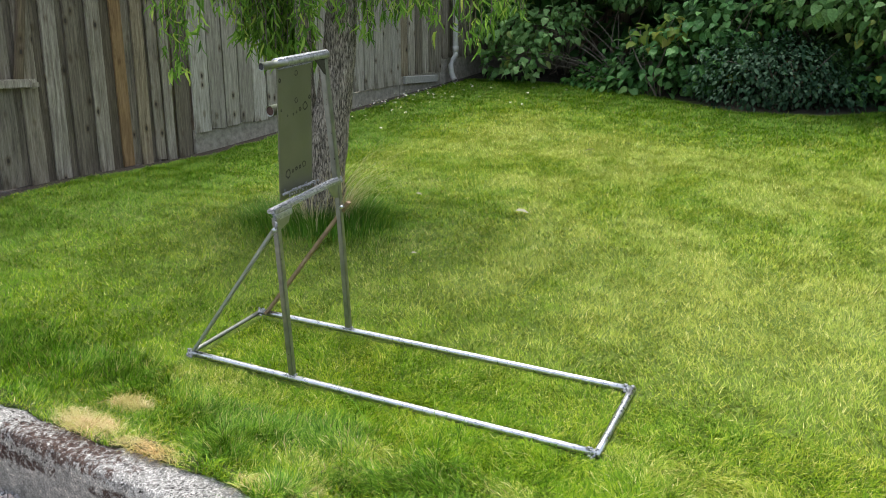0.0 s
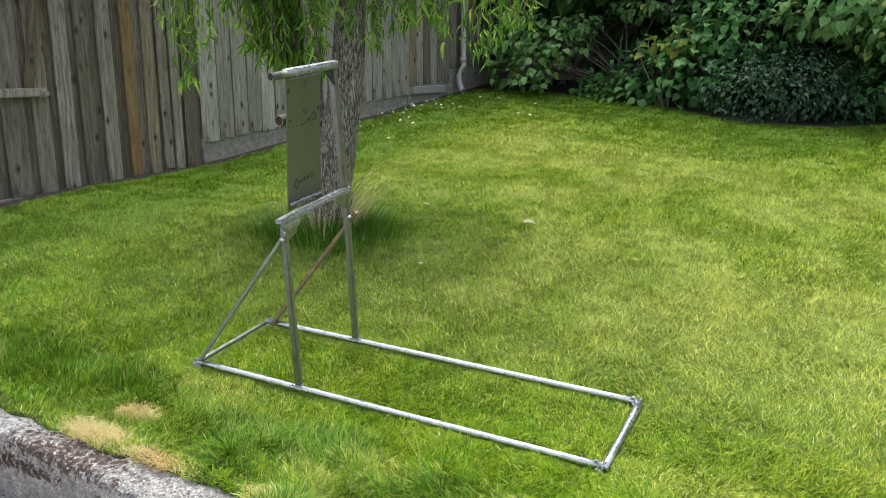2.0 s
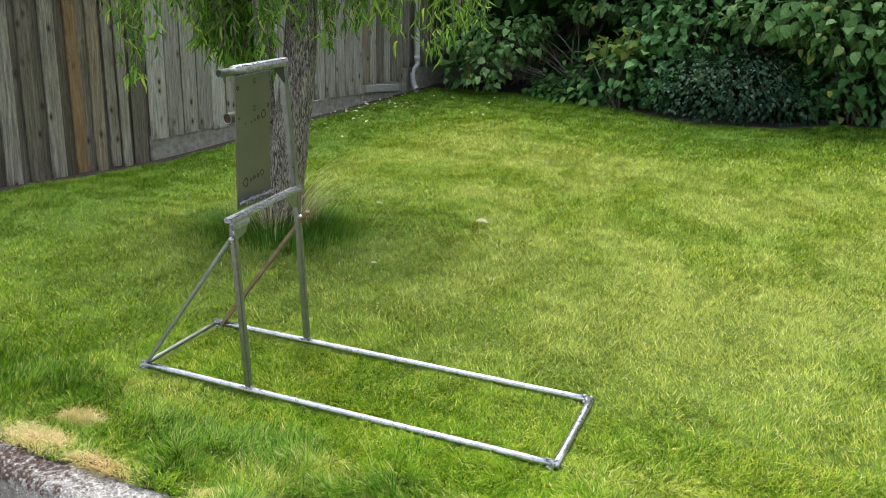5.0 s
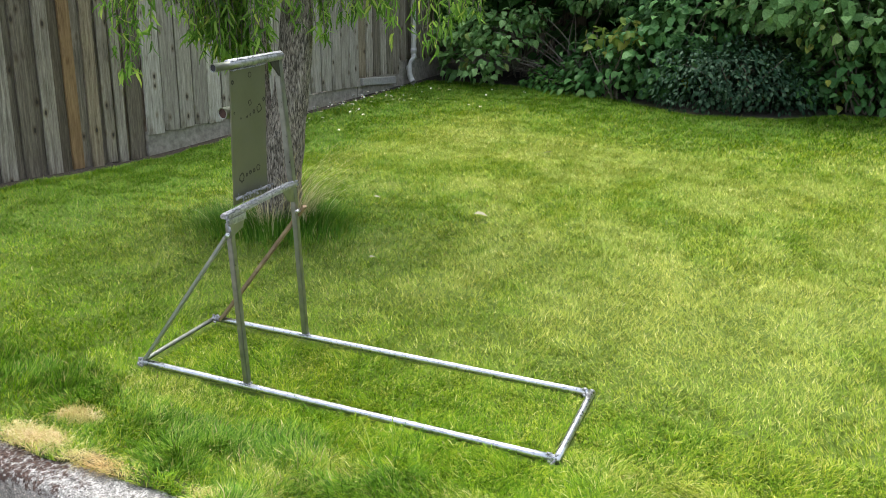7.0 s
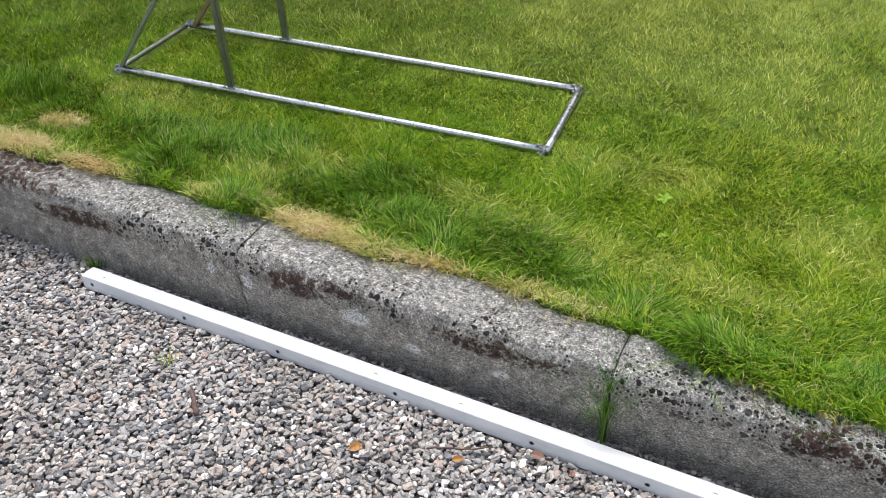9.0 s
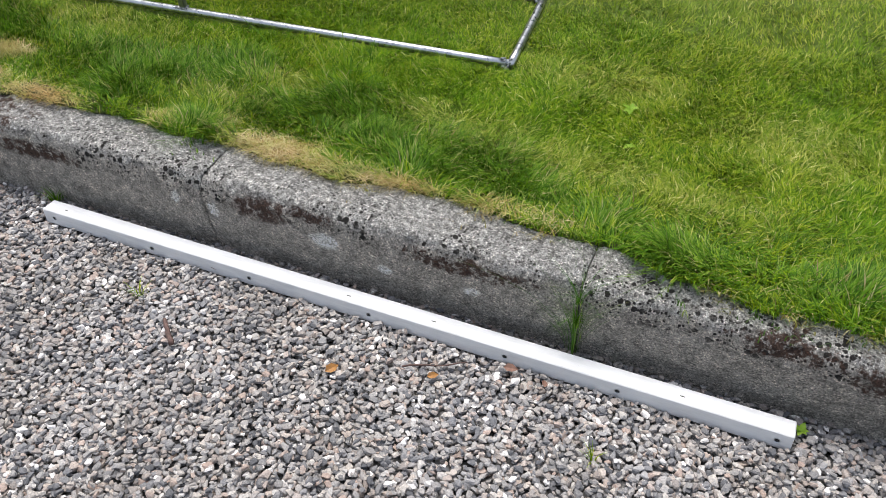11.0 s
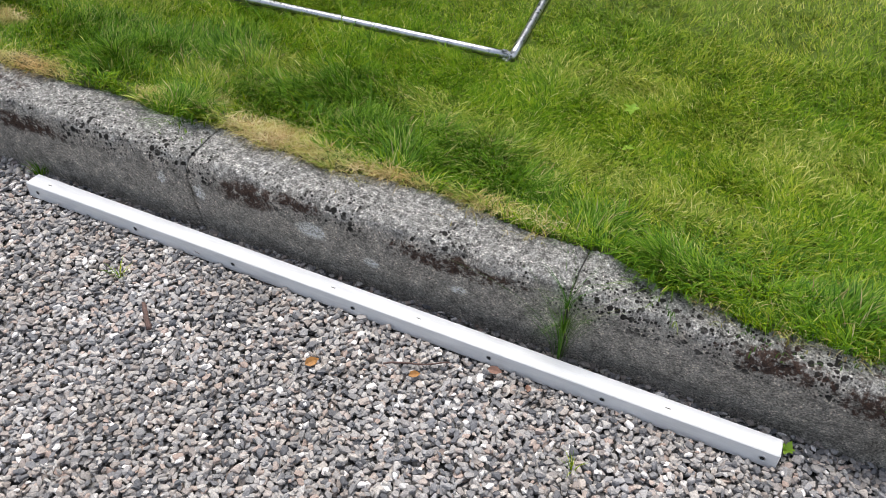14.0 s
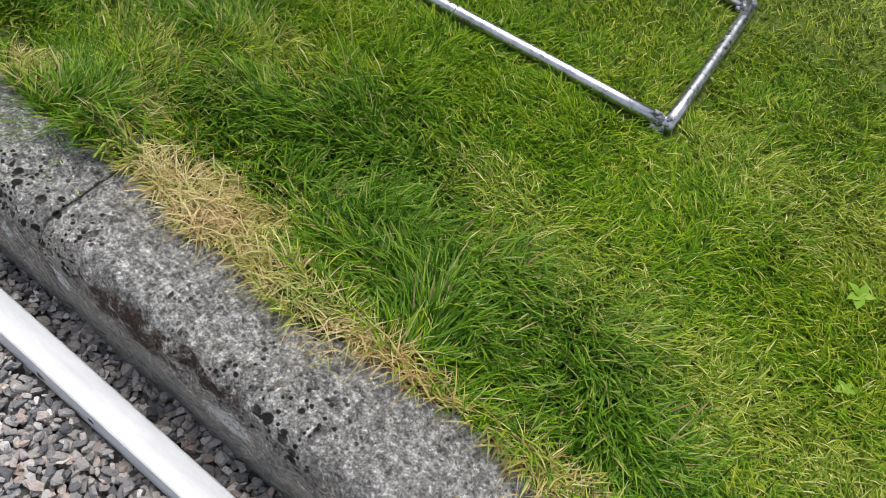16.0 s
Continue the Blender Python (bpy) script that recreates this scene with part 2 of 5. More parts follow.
    nt.links.new(v, grains.inputs["Vector"])
    grain = nt.nodes.new("ShaderNodeSeparateColor")
    nt.links.new(grains.outputs["Color"], grain.inputs[0])
    c = mix(nt, 1.0, c, ramp(nt, grain.outputs[0], [(0.0, (0.52, 0.51, 0.5)), (0.25, (0.9, 0.9, 0.89)), (0.75, (1.1, 1.1, 1.09)), (1.0, (1.6, 1.58, 1.55))]), "MULTIPLY")
    nt.links.new(c, b.inputs["Base Color"])
    h = arith(nt, "ADD", noise_tex(nt, v, 170, 5, 0.75), arith(nt, "MULTIPLY", noise_tex(nt, v, 48, 4), 1.1))
    bump(nt, b, h, 1.0, 0.014)
    return m


def metal_material(name, c1, c2, rough=0.35, metal=0.9, rust=0.0, grain=30):
    m, nt, b = base_material(name, rough, metal)
    v = coords(nt)
    c = ramp(nt, noise_tex(nt, v, grain, 6, 0.7), [(0.3, c1), (0.7, c2)])
    if rust:
        k = mask(nt, noise_tex(nt, v, 14, 6, 0.75), 0.62 - rust * 0.3, 0.7 - rust * 0.25)
        c = mix(nt, k, c, (0.21, 0.135, 0.07))
        nt.links.new(arith(nt, "SUBTRACT", metal, arith(nt, "MULTIPLY", k, metal)), b.inputs["Metallic"])
    nt.links.new(c, b.inputs["Base Color"])
    r = mask(nt, noise_tex(nt, v, grain * 2, 5), 0.2, 0.9)
    nt.links.new(arith(nt, "ADD", arith(nt, "MULTIPLY", r, 0.3), rough - 0.12), b.inputs["Roughness"])
    bump(nt, b, noise_tex(nt, v, 160, 4), 0.25, 0.002)
    return m


def board_material(name, stops, vary=1.0):
    m, nt, b = base_material(name, 0.85)
    v = coords(nt, (14, 14, 0.9))
    shift = nt.nodes.new("ShaderNodeVectorMath")
    shift.operation = "ADD"
    o = object_random(nt)
    cx = nt.nodes.new("ShaderNodeCombineXYZ")
    for k in range(3):
        nt.links.new(arith(nt, "MULTIPLY", o, 37.0 + 11 * k), cx.inputs[k])
    nt.links.new(v, shift.inputs[0])
    nt.links.new(cx.outputs[0], shift.inputs[1])
    vec = shift.outputs[0]
    grain = noise_tex(nt, vec, 3.5, 7, 0.7)
    c = ramp(nt, grain, stops)
    per = ramp(nt, o, [(0.0, (0.5, 0.46, 0.40)), (0.25, (0.85, 0.80, 0.72)), (0.5, (1.05, 1.03, 0.99)), (0.7, (1.4, 1.38, 1.34)), (0.85, (0.95, 0.84, 0.66)), (1.0, (0.7, 0.68, 0.64))])
    c = mix(nt, vary, c, mix(nt, 1.0, c, per, "MULTIPLY"))
    stain = noise_tex(nt, coords(nt, (3, 3, 1.2)), 2.2, 5, 0.65)
    c = mix(nt, mask(nt, stain, 0.52, 0.7), c, mix(nt, 1.0, c, (0.5, 0.47, 0.42), "MULTIPLY"))
    vo = nt.nodes.new("ShaderNodeTexVoronoi")
    vo.inputs["Scale"].default_value = 1.0
    kn = nt.nodes.new("ShaderNodeVectorMath")
    kn.operation = "ADD"
    nt.links.new(coords(nt, (9, 9, 5)), kn.inputs[0])
    nt.links.new(cx.outputs[0], kn.inputs[1])
    nt.links.new(kn.outputs[0], vo.inputs["Vector"])
    fine = noise_tex(nt, vec, 11, 4, 0.65)
    c = mix(nt, 1.0, c, ramp(nt, fine, [(0.34, (0.72, 0.70, 0.67)), (0.5, (1, 1, 1)), (0.66, (1.12, 1.12, 1.1))]), "MULTIPLY")
    c = mix(nt, mask(nt, vo.outputs["Distance"], 0.26, 0.1), c, mix(nt, 1.0, c, (0.62, 0.56, 0.48), "MULTIPLY"))
    c = mix(nt, mask(nt, vo.outputs["Distance"], 0.12, 0.07), c, (0.03, 0.024, 0.018))
    nt.links.new(c, b.inputs["Base Color"])
    bump(nt, b, arith(nt, "ADD", grain, arith(nt, "MULTIPLY", fine, 0.5)), 0.8, 0.005)
    return m


def bark_material():
    m, nt, b = base_material("bark", 0.95)
    v = coords(nt, (1, 1, 0.2))
    warp = nt.nodes.new("ShaderNodeVectorMath")
    warp.operation = "ADD"
    sway = nt.nodes.new("ShaderNodeTexNoise")
    sway.inputs["Scale"].default_value = 26
    nt.links.new(v, sway.inputs["Vector"])
    small = nt.nodes.new("ShaderNodeVectorMath")
    small.operation = "SCALE"
    small.inputs["Scale"].default_value = 0.05
    nt.links.new(sway.outputs["Color"], small.inputs[0])
    nt.links.new(v, warp.inputs[0])
    nt.links.new(small.outputs[0], warp.inputs[1])
    vo = nt.nodes.new("ShaderNodeTexVoronoi")
    vo.feature = "DISTANCE_TO_EDGE"
    vo.inputs["Scale"].default_value = 80
    nt.links.new(warp.outputs[0], vo.inputs["Vector"])
    crack = mask(nt, vo.outputs["Distance"], 0.0, 0.3)
    ridge = arith(nt, "ADD", arith(nt, "MULTIPLY", crack, 0.14), arith(nt, "MULTIPLY", noise_tex(nt, v, 95, 6, 0.72), 0.86))
    c = ramp(nt, ridge, [(0.38, (0.06, 0.05, 0.04)), (0.49, (0.25, 0.218, 0.182)), (0.64, (0.50, 0.445, 0.385))])
    g = ramp(nt, noise_tex(nt, coords(nt), 9, 4), [(0.35, (0.75, 0.76, 0.72)), (0.65, (1.12, 1.1, 1.05))])
    nt.links.new(mix(nt, 1.0, c, g, "MULTIPLY"), b.inputs["Base Color"])
    bump(nt, b, ridge, 1.0, 0.035)
    return m


def plain(name, c1, c2, rough=0.5, scale=40, metal=0.0):
    m, nt, b = base_material(name, rough, metal)
    v = coords(nt)
    n = noise_tex(nt, v, scale, 6, 0.65)
    nt.links.new(ramp(nt, n, [(0.3, c1), (0.7, c2)]), b.inputs["Base Color"])
    bump(nt, b, n, 0.15, 0.002)
    return m


def white_material():
    m, nt, b = base_material("white_coating", 0.6)
    v = coords(nt)
    smear = noise_tex(nt, coords(nt, (1, 6, 6)), 9, 6, 0.7)
    c = ramp(nt, smear, [(0.3, (0.68, 0.68, 0.675)), (0.55, (0.785, 0.785, 0.78)), (0.8, (0.83, 0.83, 0.83))])
    dirt = mask(nt, noise_tex(nt, v, 75, 5, 0.75), 0.66, 0.78)
    c = mix(nt, arith(nt, "MULTIPLY", dirt, 0.5), c, (0.36, 0.35, 0.32))
    nt.links.new(c, b.inputs["Base Color"])
    bump(nt, b, smear, 0.08, 0.002)
    return m


SOIL, BED, STONE, CONCRETE = soil_material(), gravel_bed_material(), stone_material(), concrete_material()
GALV = metal_material("galvanised_steel", (0.40, 0.41, 0.42), (0.66, 0.67, 0.68), 0.33, 1.0, grain=38)
STEEL = metal_material("bare_steel", (0.20, 0.21, 0.18), (0.32, 0.33, 0.28), 0.38, 0.85)
PLATE = metal_material("plate_steel", (0.115, 0.118, 0.08), (0.155, 0.158, 0.108), 0.42, 0.5, grain=9)
WELD = metal_material("weld_crust", (0.05, 0.052, 0.06), (0.46, 0.47, 0.49), 0.62, 0.35, grain=110)
CRUST = metal_material("crusted_steel", (0.14, 0.145, 0.15), (0.55, 0.56, 0.57), 0.42, 0.75, grain=60)
PALE_STEEL = plain("pale_steel", (0.24, 0.26, 0.22), (0.36, 0.38, 0.33), 0.45, 25, 0.3)
RUST_BAR = plain("brown_rust", (0.16, 0.10, 0.055), (0.34, 0.25, 0.15), 0.75, 22)
# rust colour, darkened for the shade in the sleeve's bore
BORE_RUST_SHADE = plain("bore_rust_shade", (0.025, 0.012, 0.008), (0.075, 0.032, 0.02), 0.85, 50)
SCORCH_SHADE = plain("scorched_shaded_steel", (0.022, 0.022, 0.015), (0.055, 0.052, 0.035), 0.6, 60, 0.3)
WHITE = white_material()
# near-black for the shade inside holes and tube ends
HOLE_SHADE = plain("hole_shade", (0.015, 0.015, 0.015), (0.04, 0.04, 0.04), 0.8)
BOARD = board_material("weathered_board", [(0.28, (0.09, 0.08, 0.066)), (0.5, (0.235, 0.216, 0.185)), (0.72, (0.40, 0.378, 0.335))])
# older boards, darkened further for the shade behind the front ones
BACK_BOARD = board_material("weathered_shaded_board", [(0.28, (0.05, 0.043, 0.035)), (0.5, (0.125, 0.108, 0.088)), (0.75, (0.24, 0.212, 0.175))])
SILVER_BOARD = board_material("silvery_board", [(0.28, (0.15, 0.142, 0.128)), (0.5, (0.31, 0.298, 0.272)), (0.72, (0.48, 0.465, 0.432))], 0.6)
NEW_BOARD = board_material("replaced_board", [(0.28, (0.13, 0.085, 0.045)), (0.5, (0.21, 0.142, 0.077)), (0.75, (0.28, 0.205, 0.125))])
PLINTH = plain("plinth_concrete", (0.17, 0.155, 0.128), (0.37, 0.342, 0.29), 0.95, 18)
BARK = bark_material()
TWIG = plain("twig_bark", (0.10, 0.08, 0.06), (0.24, 0.21, 0.17), 0.85, 60)
PIPE = plain("grey_plastic", (0.34, 0.34, 0.32), (0.46, 0.46, 0.44), 0.5, 20)
PETAL = plain("petal", (0.78, 0.78, 0.76), (0.85, 0.85, 0.83), 0.6)
YOLK = plain("flower_eye", (0.60, 0.42, 0.03), (0.7, 0.5, 0.05), 0.7)
DEAD_LEAF = plain("dead_leaf", (0.20, 0.19, 0.11), (0.36, 0.34, 0.22), 0.7, 60)
ORANGE_LEAF = plain("orange_leaf", (0.16, 0.07, 0.015), (0.42, 0.19, 0.04), 0.6, 60)
STICK = plain("dead_stick", (0.06, 0.036, 0.03), (0.15, 0.09, 0.075), 0.8, 60)
BROWN_LEAF = plain("brown_leaf", (0.12, 0.06, 0.04), (0.26, 0.14, 0.10), 0.7, 60)


# ---- mesh helpers ----
def mesh_object(name, bm, material, smooth=False):
    me = bpy.data.meshes.new(name)
    bm.to_mesh(me)
    bm.free()
    me.materials.append(material)
    me.polygons.foreach_set("use_smooth", [smooth] * len(me.polygons))
    return new(name, me)


def part(name, bm, material, parent, label="", smooth=False, m=None):
    ob = mesh_object(name, bm, material, smooth)
    ob.parent = parent
    if m is not None:
        ob.matrix_basis = m
    return tagged(ob, label) if label else ob


def thing(name, m, label, category, group="", kind=""):
    ob = new(name)
    ob.matrix_basis = m
    ob.empty_display_size = 0.1
    return tagged(ob, label, category, group, kind)


def box(bm, lo, hi, bevel=0.0, segments=1, m=None):
    made = bmesh.ops.create_cube(bm, size=1.0)["verts"]
    c, s = [(a + b) / 2 for a, b in zip(lo, hi)], [b - a for a, b in zip(lo, hi)]
    for v in made:
        v.co = Vector((c[0] + v.co.x * s[0], c[1] + v.co.y * s[1], c[2] + v.co.z * s[2]))
    if bevel:
        edges = list({e for v in made for e in v.link_edges})
        out = bmesh.ops.bevel(bm, geom=edges, offset=bevel, segments=segments, affect="EDGES")
        made = list({v for f in out["faces"] for v in f.verts} | {v for v in made if v.is_valid})
    if m is not None:
        bmesh.ops.transform(bm, matrix=m, verts=made)
    return made


def tube(bm, points, radii, sides=12, caps=True, wobble=0.0, rng=None, hollow=0.0):
    """A round bar along points; hollow: the inner radius of open ends."""
    rings = []
    pts = [Vector(p) for p in points]
    ref = Vector((0.31, 0.17, 0.93))
    for i, p in enumerate(pts):
        d = (pts[min(i + 1, len(pts) - 1)] - pts[max(i - 1, 0)]).normalized()
        a = d.cross(ref).normalized()
        b = d.cross(a)
        r = radii[i] if not isinstance(radii, (int, float)) else radii
        rings.append([bm.verts.new(p + (a * math.cos(k * math.tau / sides) + b * math.sin(k * math.tau / sides)) * r * (1 + (rng.uniform(-wobble, wobble) if rng else 0)))
                      for k in range(sides)])
    for r0, r1 in zip(rings, rings[1:]):
        for k in range(sides):
            bm.faces.new((r0[k], r0[(k + 1) % sides], r1[(k + 1) % sides], r1[k]))
    if caps and not hollow:
        bm.faces.new(rings[0][::-1])
        bm.faces.new(rings[-1])
    if hollow:
        for ring, p, q, flip in ((rings[0], pts[0], pts[1], True), (rings[-1], pts[-1], pts[-2], False)):
            r = radii[0] if not isinstance(radii, (int, float)) else radii
            inner = [bm.verts.new(p + (v.co - p) * hollow / r) for v in ring]
            deep = (q - p).normalized() * min(0.12, (q - p).length * 0.45)
            end = [bm.verts.new(v.co + deep) for v in inner]
            for k in range(sides):
                j = (k + 1) % sides
                for quad in ((ring[k], ring[j], inner[j], inner[k]), (inner[k], inner[j], end[j], end[k])):
                    bm.faces.new(quad[::-1] if not flip else quad)
            bm.faces.new(end)
    bmesh.ops.recalc_face_normals(bm, faces=bm.faces[:]) if not hollow else None
    return rings


def blob(bm, c, r, rng, squash=0.7, detail=1):
    out = bmesh.ops.create_icosphere(bm, subdivisions=detail, radius=r)["verts"]
    for v in out:
        k = 1 + rng.uniform(-0.28, 0.28)
        v.co = Vector((v.co.x * k, v.co.y * k, v.co.z * k * squash)) + Vector(c)


def array_object(name, verts, faces, material, attrs=None, smooth=False):
    """One mesh from arrays; faces all have the same number of corners."""
    me = bpy.data.meshes.new(name)
    nv, nf, k = len(verts), len(faces), faces.shape[1]
    me.vertices.add(nv)
    me.vertices.foreach_set("co", verts.astype(np.float32).ravel())
    me.loops.add(nf * k)
    me.loops.foreach_set("vertex_index", faces.astype(np.int32).ravel())
    me.polygons.add(nf)
    me.polygons.foreach_set("loop_start", np.arange(0, nf * k, k, dtype=np.int32))
    me.polygons.foreach_set("use_smooth", np.full(nf, smooth, dtype=bool))
    for key, values in (attrs or {}).items():
        me.attributes.new(key, "FLOAT", "POINT").data.foreach_set("value", values.astype(np.float32))
    me.update(calc_edges=True)
    me.materials.append(material)
    return new(name, me)


def lattice(seed):
    return np.random.default_rng(seed).random((64, 64))


def soft_noise(x, y, scale, seed):
    g = lattice(seed)
    u, v = np.asarray(x) * scale + 500.3, np.asarray(y) * scale + 500.7
    i, j = np.floor(u).astype(int), np.floor(v).astype(int)
    a, b = u - i, v - j
    a, b = a * a * (3 - 2 * a), b * b * (3 - 2 * b)
    p = lambda m, n: g[m % 64, n % 64]
    return (p(i, j) * (1 - a) + p(i + 1, j) * a) * (1 - b) + (p(i, j + 1) * (1 - a) + p(i + 1, j + 1) * a) * b


def step(t):
    t = np.clip(t, 0, 1)
    return t * t * (3 - 2 * t)


# ---- the ground ----
KERB_FRONT, KERB_BACK = 1.405, 1.60


def gravel_z(x):
    return -0.018 * (np.clip(x, -6, 6) + 0.86)


def kerb_z(x):
    return 0.246 - 0.032 * (np.clip(x, -6, 6) + 0.86)


def lawn_z(x, y):
    x, y = np.asarray(x, dtype=float), np.asarray(y, dtype=float)
    xc = np.clip(x, -7, 7)
    z = np.interp(y, [1.5, 1.7, 2.3, 2.8, 4.0, 6.0, 9.0, 12.0, 20.0], [0.222, 0.230, 0.262, 0.312, 0.44, 0.665, 1.0, 1.3, 1.6]) - 0.03 * (xc + 0.8)
    z = z + 0.12 * step((-2.9 - xc) / 2.4) * step((5.2 - y) / 2.0) * step((y - 1.6) / 0.8)
    return z + 0.012 * (soft_noise(x, y, 1.3, 3) - 0.5)


# dry and lush places near the kerb: x, y, radius along x, radius along y
DRY = [(-2.42, 1.59, 0.14, 0.06), (-2.07, 1.565, 0.14, 0.035), (-2.44, 1.78, 0.08, 0.045), (-1.66, 1.605, 0.05, 0.022), (-1.26, 1.61, 0.13, 0.075), (-1.08, 1.575, 0.10, 0.028), (-0.88, 1.585, 0.13, 0.02),
       (-0.62, 1.595, 0.12, 0.014), (-0.45, 1.59, 0.08, 0.012), (-1.5, 1.70, 0.06, 0.02)]
TUFT = [(-1.95, 1.88, 0.42, 0.12), (-1.42, 1.80, 0.2, 0.09), (-0.66, 1.79, 0.15, 0.08), (-0.52, 1.70, 0.13, 0.06), (-0.80, 1.84, 0.16, 0.07), (-0.3, 1.66, 0.15, 0.05), (-1.57, 1.63, 0.09, 0.05), (-1.05, 1.77, 0.22, 0.10), (-0.87, 1.70, 0.14, 0.08), (-2.05, 1.86, 0.24, 0.10), (-1.68, 1.95, 0.25, 0.12), (-1.49, 1.62, 0.09, 0.05), (-1.2, 1.9, 0.2, 0.12), (-0.12, 1.58, 0.12, 0.06),
        (0.3, 1.62, 0.3, 0.08), (-2.7, 1.95, 0.35, 0.15), (-3.3, 1.9, 0.5, 0.2), (-1.9, 1.72, 0.15, 0.08)]
# thin, yellowish places in the near lawn
FAINT = [(-0.74, 1.93, 0.20, 0.08), (-0.42, 1.88, 0.24, 0.08), (-0.95, 1.98, 0.12, 0.07), (-0.15, 1.84, 0.2, 0.08), (-1.45, 1.95, 0.1, 0.06), (-0.5, 2.35, 0.3, 0.12), (-1.6, 1.8, 0.18, 0.05), (-2.3, 2.1, 0.3, 0.1), (0.1, 2.2, 0.25, 0.15)]
TREE = Vector((-3.27, 3.95, 0))


def patches(x, y, spots):
    out = np.zeros_like(x)
    wob = 0.75 + 0.7 * soft_noise(x, y, 14, 21)
    for cx, cy, rx, ry in spots:
        d = ((x - cx) / rx) ** 2 + ((y - cy) / ry) ** 2
        out = np.maximum(out, np.exp(-(d * wob) ** 1.5 * 0.7))
    return out


def hedge_line(x):
    """The y at which the lawn ends under the shrubs."""
    return np.interp(x, [-5.6, -5.0, -4.4, -3.9, -2.7, -1.7, -0.9, -0.4, 1.0, 6.0], [9.5, 9.6, 9.55, 9.45, 9.0, 8.38, 8.45, 8.85, 9.0, 9.0])


def grass_edge(x):
    """The y at which the turf begins over the kerb."""
    return np.interp(x, [-6, -2.3, -1.95, -1.3, -1.07, -0.82, -0.3, -0.1, 0.06, 6], [1.53, 1.535, 1.58, 1.58, 1.565, 1.59, 1.575, 1.525, 1.50, 1.505]) + 0.03 * (soft_noise(x, x * 0 + 1, 9, 5) - 0.5)


def ground_sheet(name, xs, ys, height, material, bare=None, label=""):
    gx, gy = np.meshgrid(xs, ys)
    v = np.stack([gx.ravel(), gy.ravel(), height(gx.ravel(), gy.ravel())], 1)
    nx = len(xs)
    i, j = np.meshgrid(np.arange(nx - 1), np.arange(len(ys) - 1))
    a = (j * nx + i).ravel()
    f = np.stack([a, a + 1, a + nx + 1, a + nx], 1)
    ob = array_object(name, v, f, material, {"bare": bare(gx.ravel(), gy.ravel())} if bare else None, True)
    return tagged(ob, label, "ground", kind="structure")


far = [14, 20, 30, 60, 150, 400, 1200]
lawn_xs = np.array([-v for v in far[::-1]] + list(np.arange(-9, 9.01, 0.12)) + far)
ground_sheet("ground", lawn_xs, np.array(list(np.arange(1.5, 12.01, 0.1)) + [14, 18, 25, 40, 80, 200, 500, 1200]), lawn_z, SOIL,
             lambda x, y: np.maximum(step((y - hedge_line(x)) / 0.15), step((-5.33 - x + 0.06 * soft_noise(x, y, 6, 8)) / 0.06)), "green lawn turf over brown garden soil")
bed_xs = np.array([-v for v in far[::-1]] + list(np.arange(-9, 9.01, 0.25)) + far)
ground_sheet("gravel_bed", bed_xs, np.array([-1200, -400, -100, -30, -10, -5, -3, -2, -1, 0, 0.5, 1.0, 1.5]), lambda x, y: gravel_z(x) - 0.022, BED, None, "grey gravel drive beside the concrete kerb")


# ---- kerb ----
def kerb_block(x0, x1, seed, rise=0.0):
    """A cast length of kerb with a rounded, eaten front edge."""
    rng = np.random.default_rng(seed)
    xs = np.concatenate([[x0], np.arange(x0 + 0.006, x1 - 0.006, 0.012), [x1]])
    prof = [(KERB_FRONT + 0.040, -0.10), (KERB_FRONT + 0.037, 0.0)] + [(KERB_FRONT + 0.012 + 0.025 * (1 - k / 14) ** 1.4, 0.19 * k / 14) for k in range(1, 15)]
    prof += [(KERB_FRONT + 0.012 + 0.034 * (1 - math.cos(a * math.pi / 16)), 0.19 + 0.050 * math.sin(a * math.pi / 16)) for a in range(1, 9)]
    prof += [(KERB_FRONT + 0.046 + 0.014 * k, 0.24 + 0.0007 * k) for k in range(1, 11)] + [(KERB_BACK + 0.02, 0.16)]
    n = len(prof)
    v = []
    for i, x in enumerate(xs):
        end = 0.0028 if i in (0, len(xs) - 1) else 0.0008 if i in (1, len(xs) - 2) else 0.0
        for k, (y, z) in enumerate(prof):
            zz = z / 0.246 * float(kerb_z(x)) + rise if z > 0 else z
            a = noise.noise(Vector((x * 9, y * 9, z * 9 + 5))) * 0.007 + noise.noise(Vector((x * 33, y * 33, z * 33))) * 0.005 + noise.noise(Vector((x * 85, y * 85, z * 85))) * 0.003
            eaten = max(0.0, noise.noise(Vector((x * 17, y * 11, 5))) - 0.15) * 0.022 if 0.17 < z < 0.245 and y < 1.47 else 0.0
            a -= eaten
            edge = 1.0 if z > 0.16 else 0.45
            v.append((x, y + (-a * edge if z < 0.23 else 0) + end * (1.0 if z < 0.235 else 0.0), zz + (a * 1.1 if z > 0.19 else 0) - end))
    f = [(i * n + k, (i + 1) * n + k, (i + 1) * n + k + 1, i * n + k + 1) for i in range(len(xs) - 1) for k in range(n - 1)]
    ob = array_object("kerb_block", np.array(v), np.array(f), CONCRETE, None, True)
    bm = bmesh.new()
    bm.from_mesh(ob.data)
    for ring in ([bm.verts[k] for k in range(n)] if bm.verts.ensure_lookup_table() is None else [], [bm.verts[k] for k in range((len(xs) - 1) * n, len(xs) * n)]):
        bm.faces.new(ring)
    bmesh.ops.recalc_face_normals(bm, faces=bm.faces[:])
    bm.to_mesh(ob.data)
    bm.free()
    return ob


kerb = thing("kerb", pose(0, 0, 0), "weathered grey concrete kerb with lichen and moss", "kerb", kind="structure")
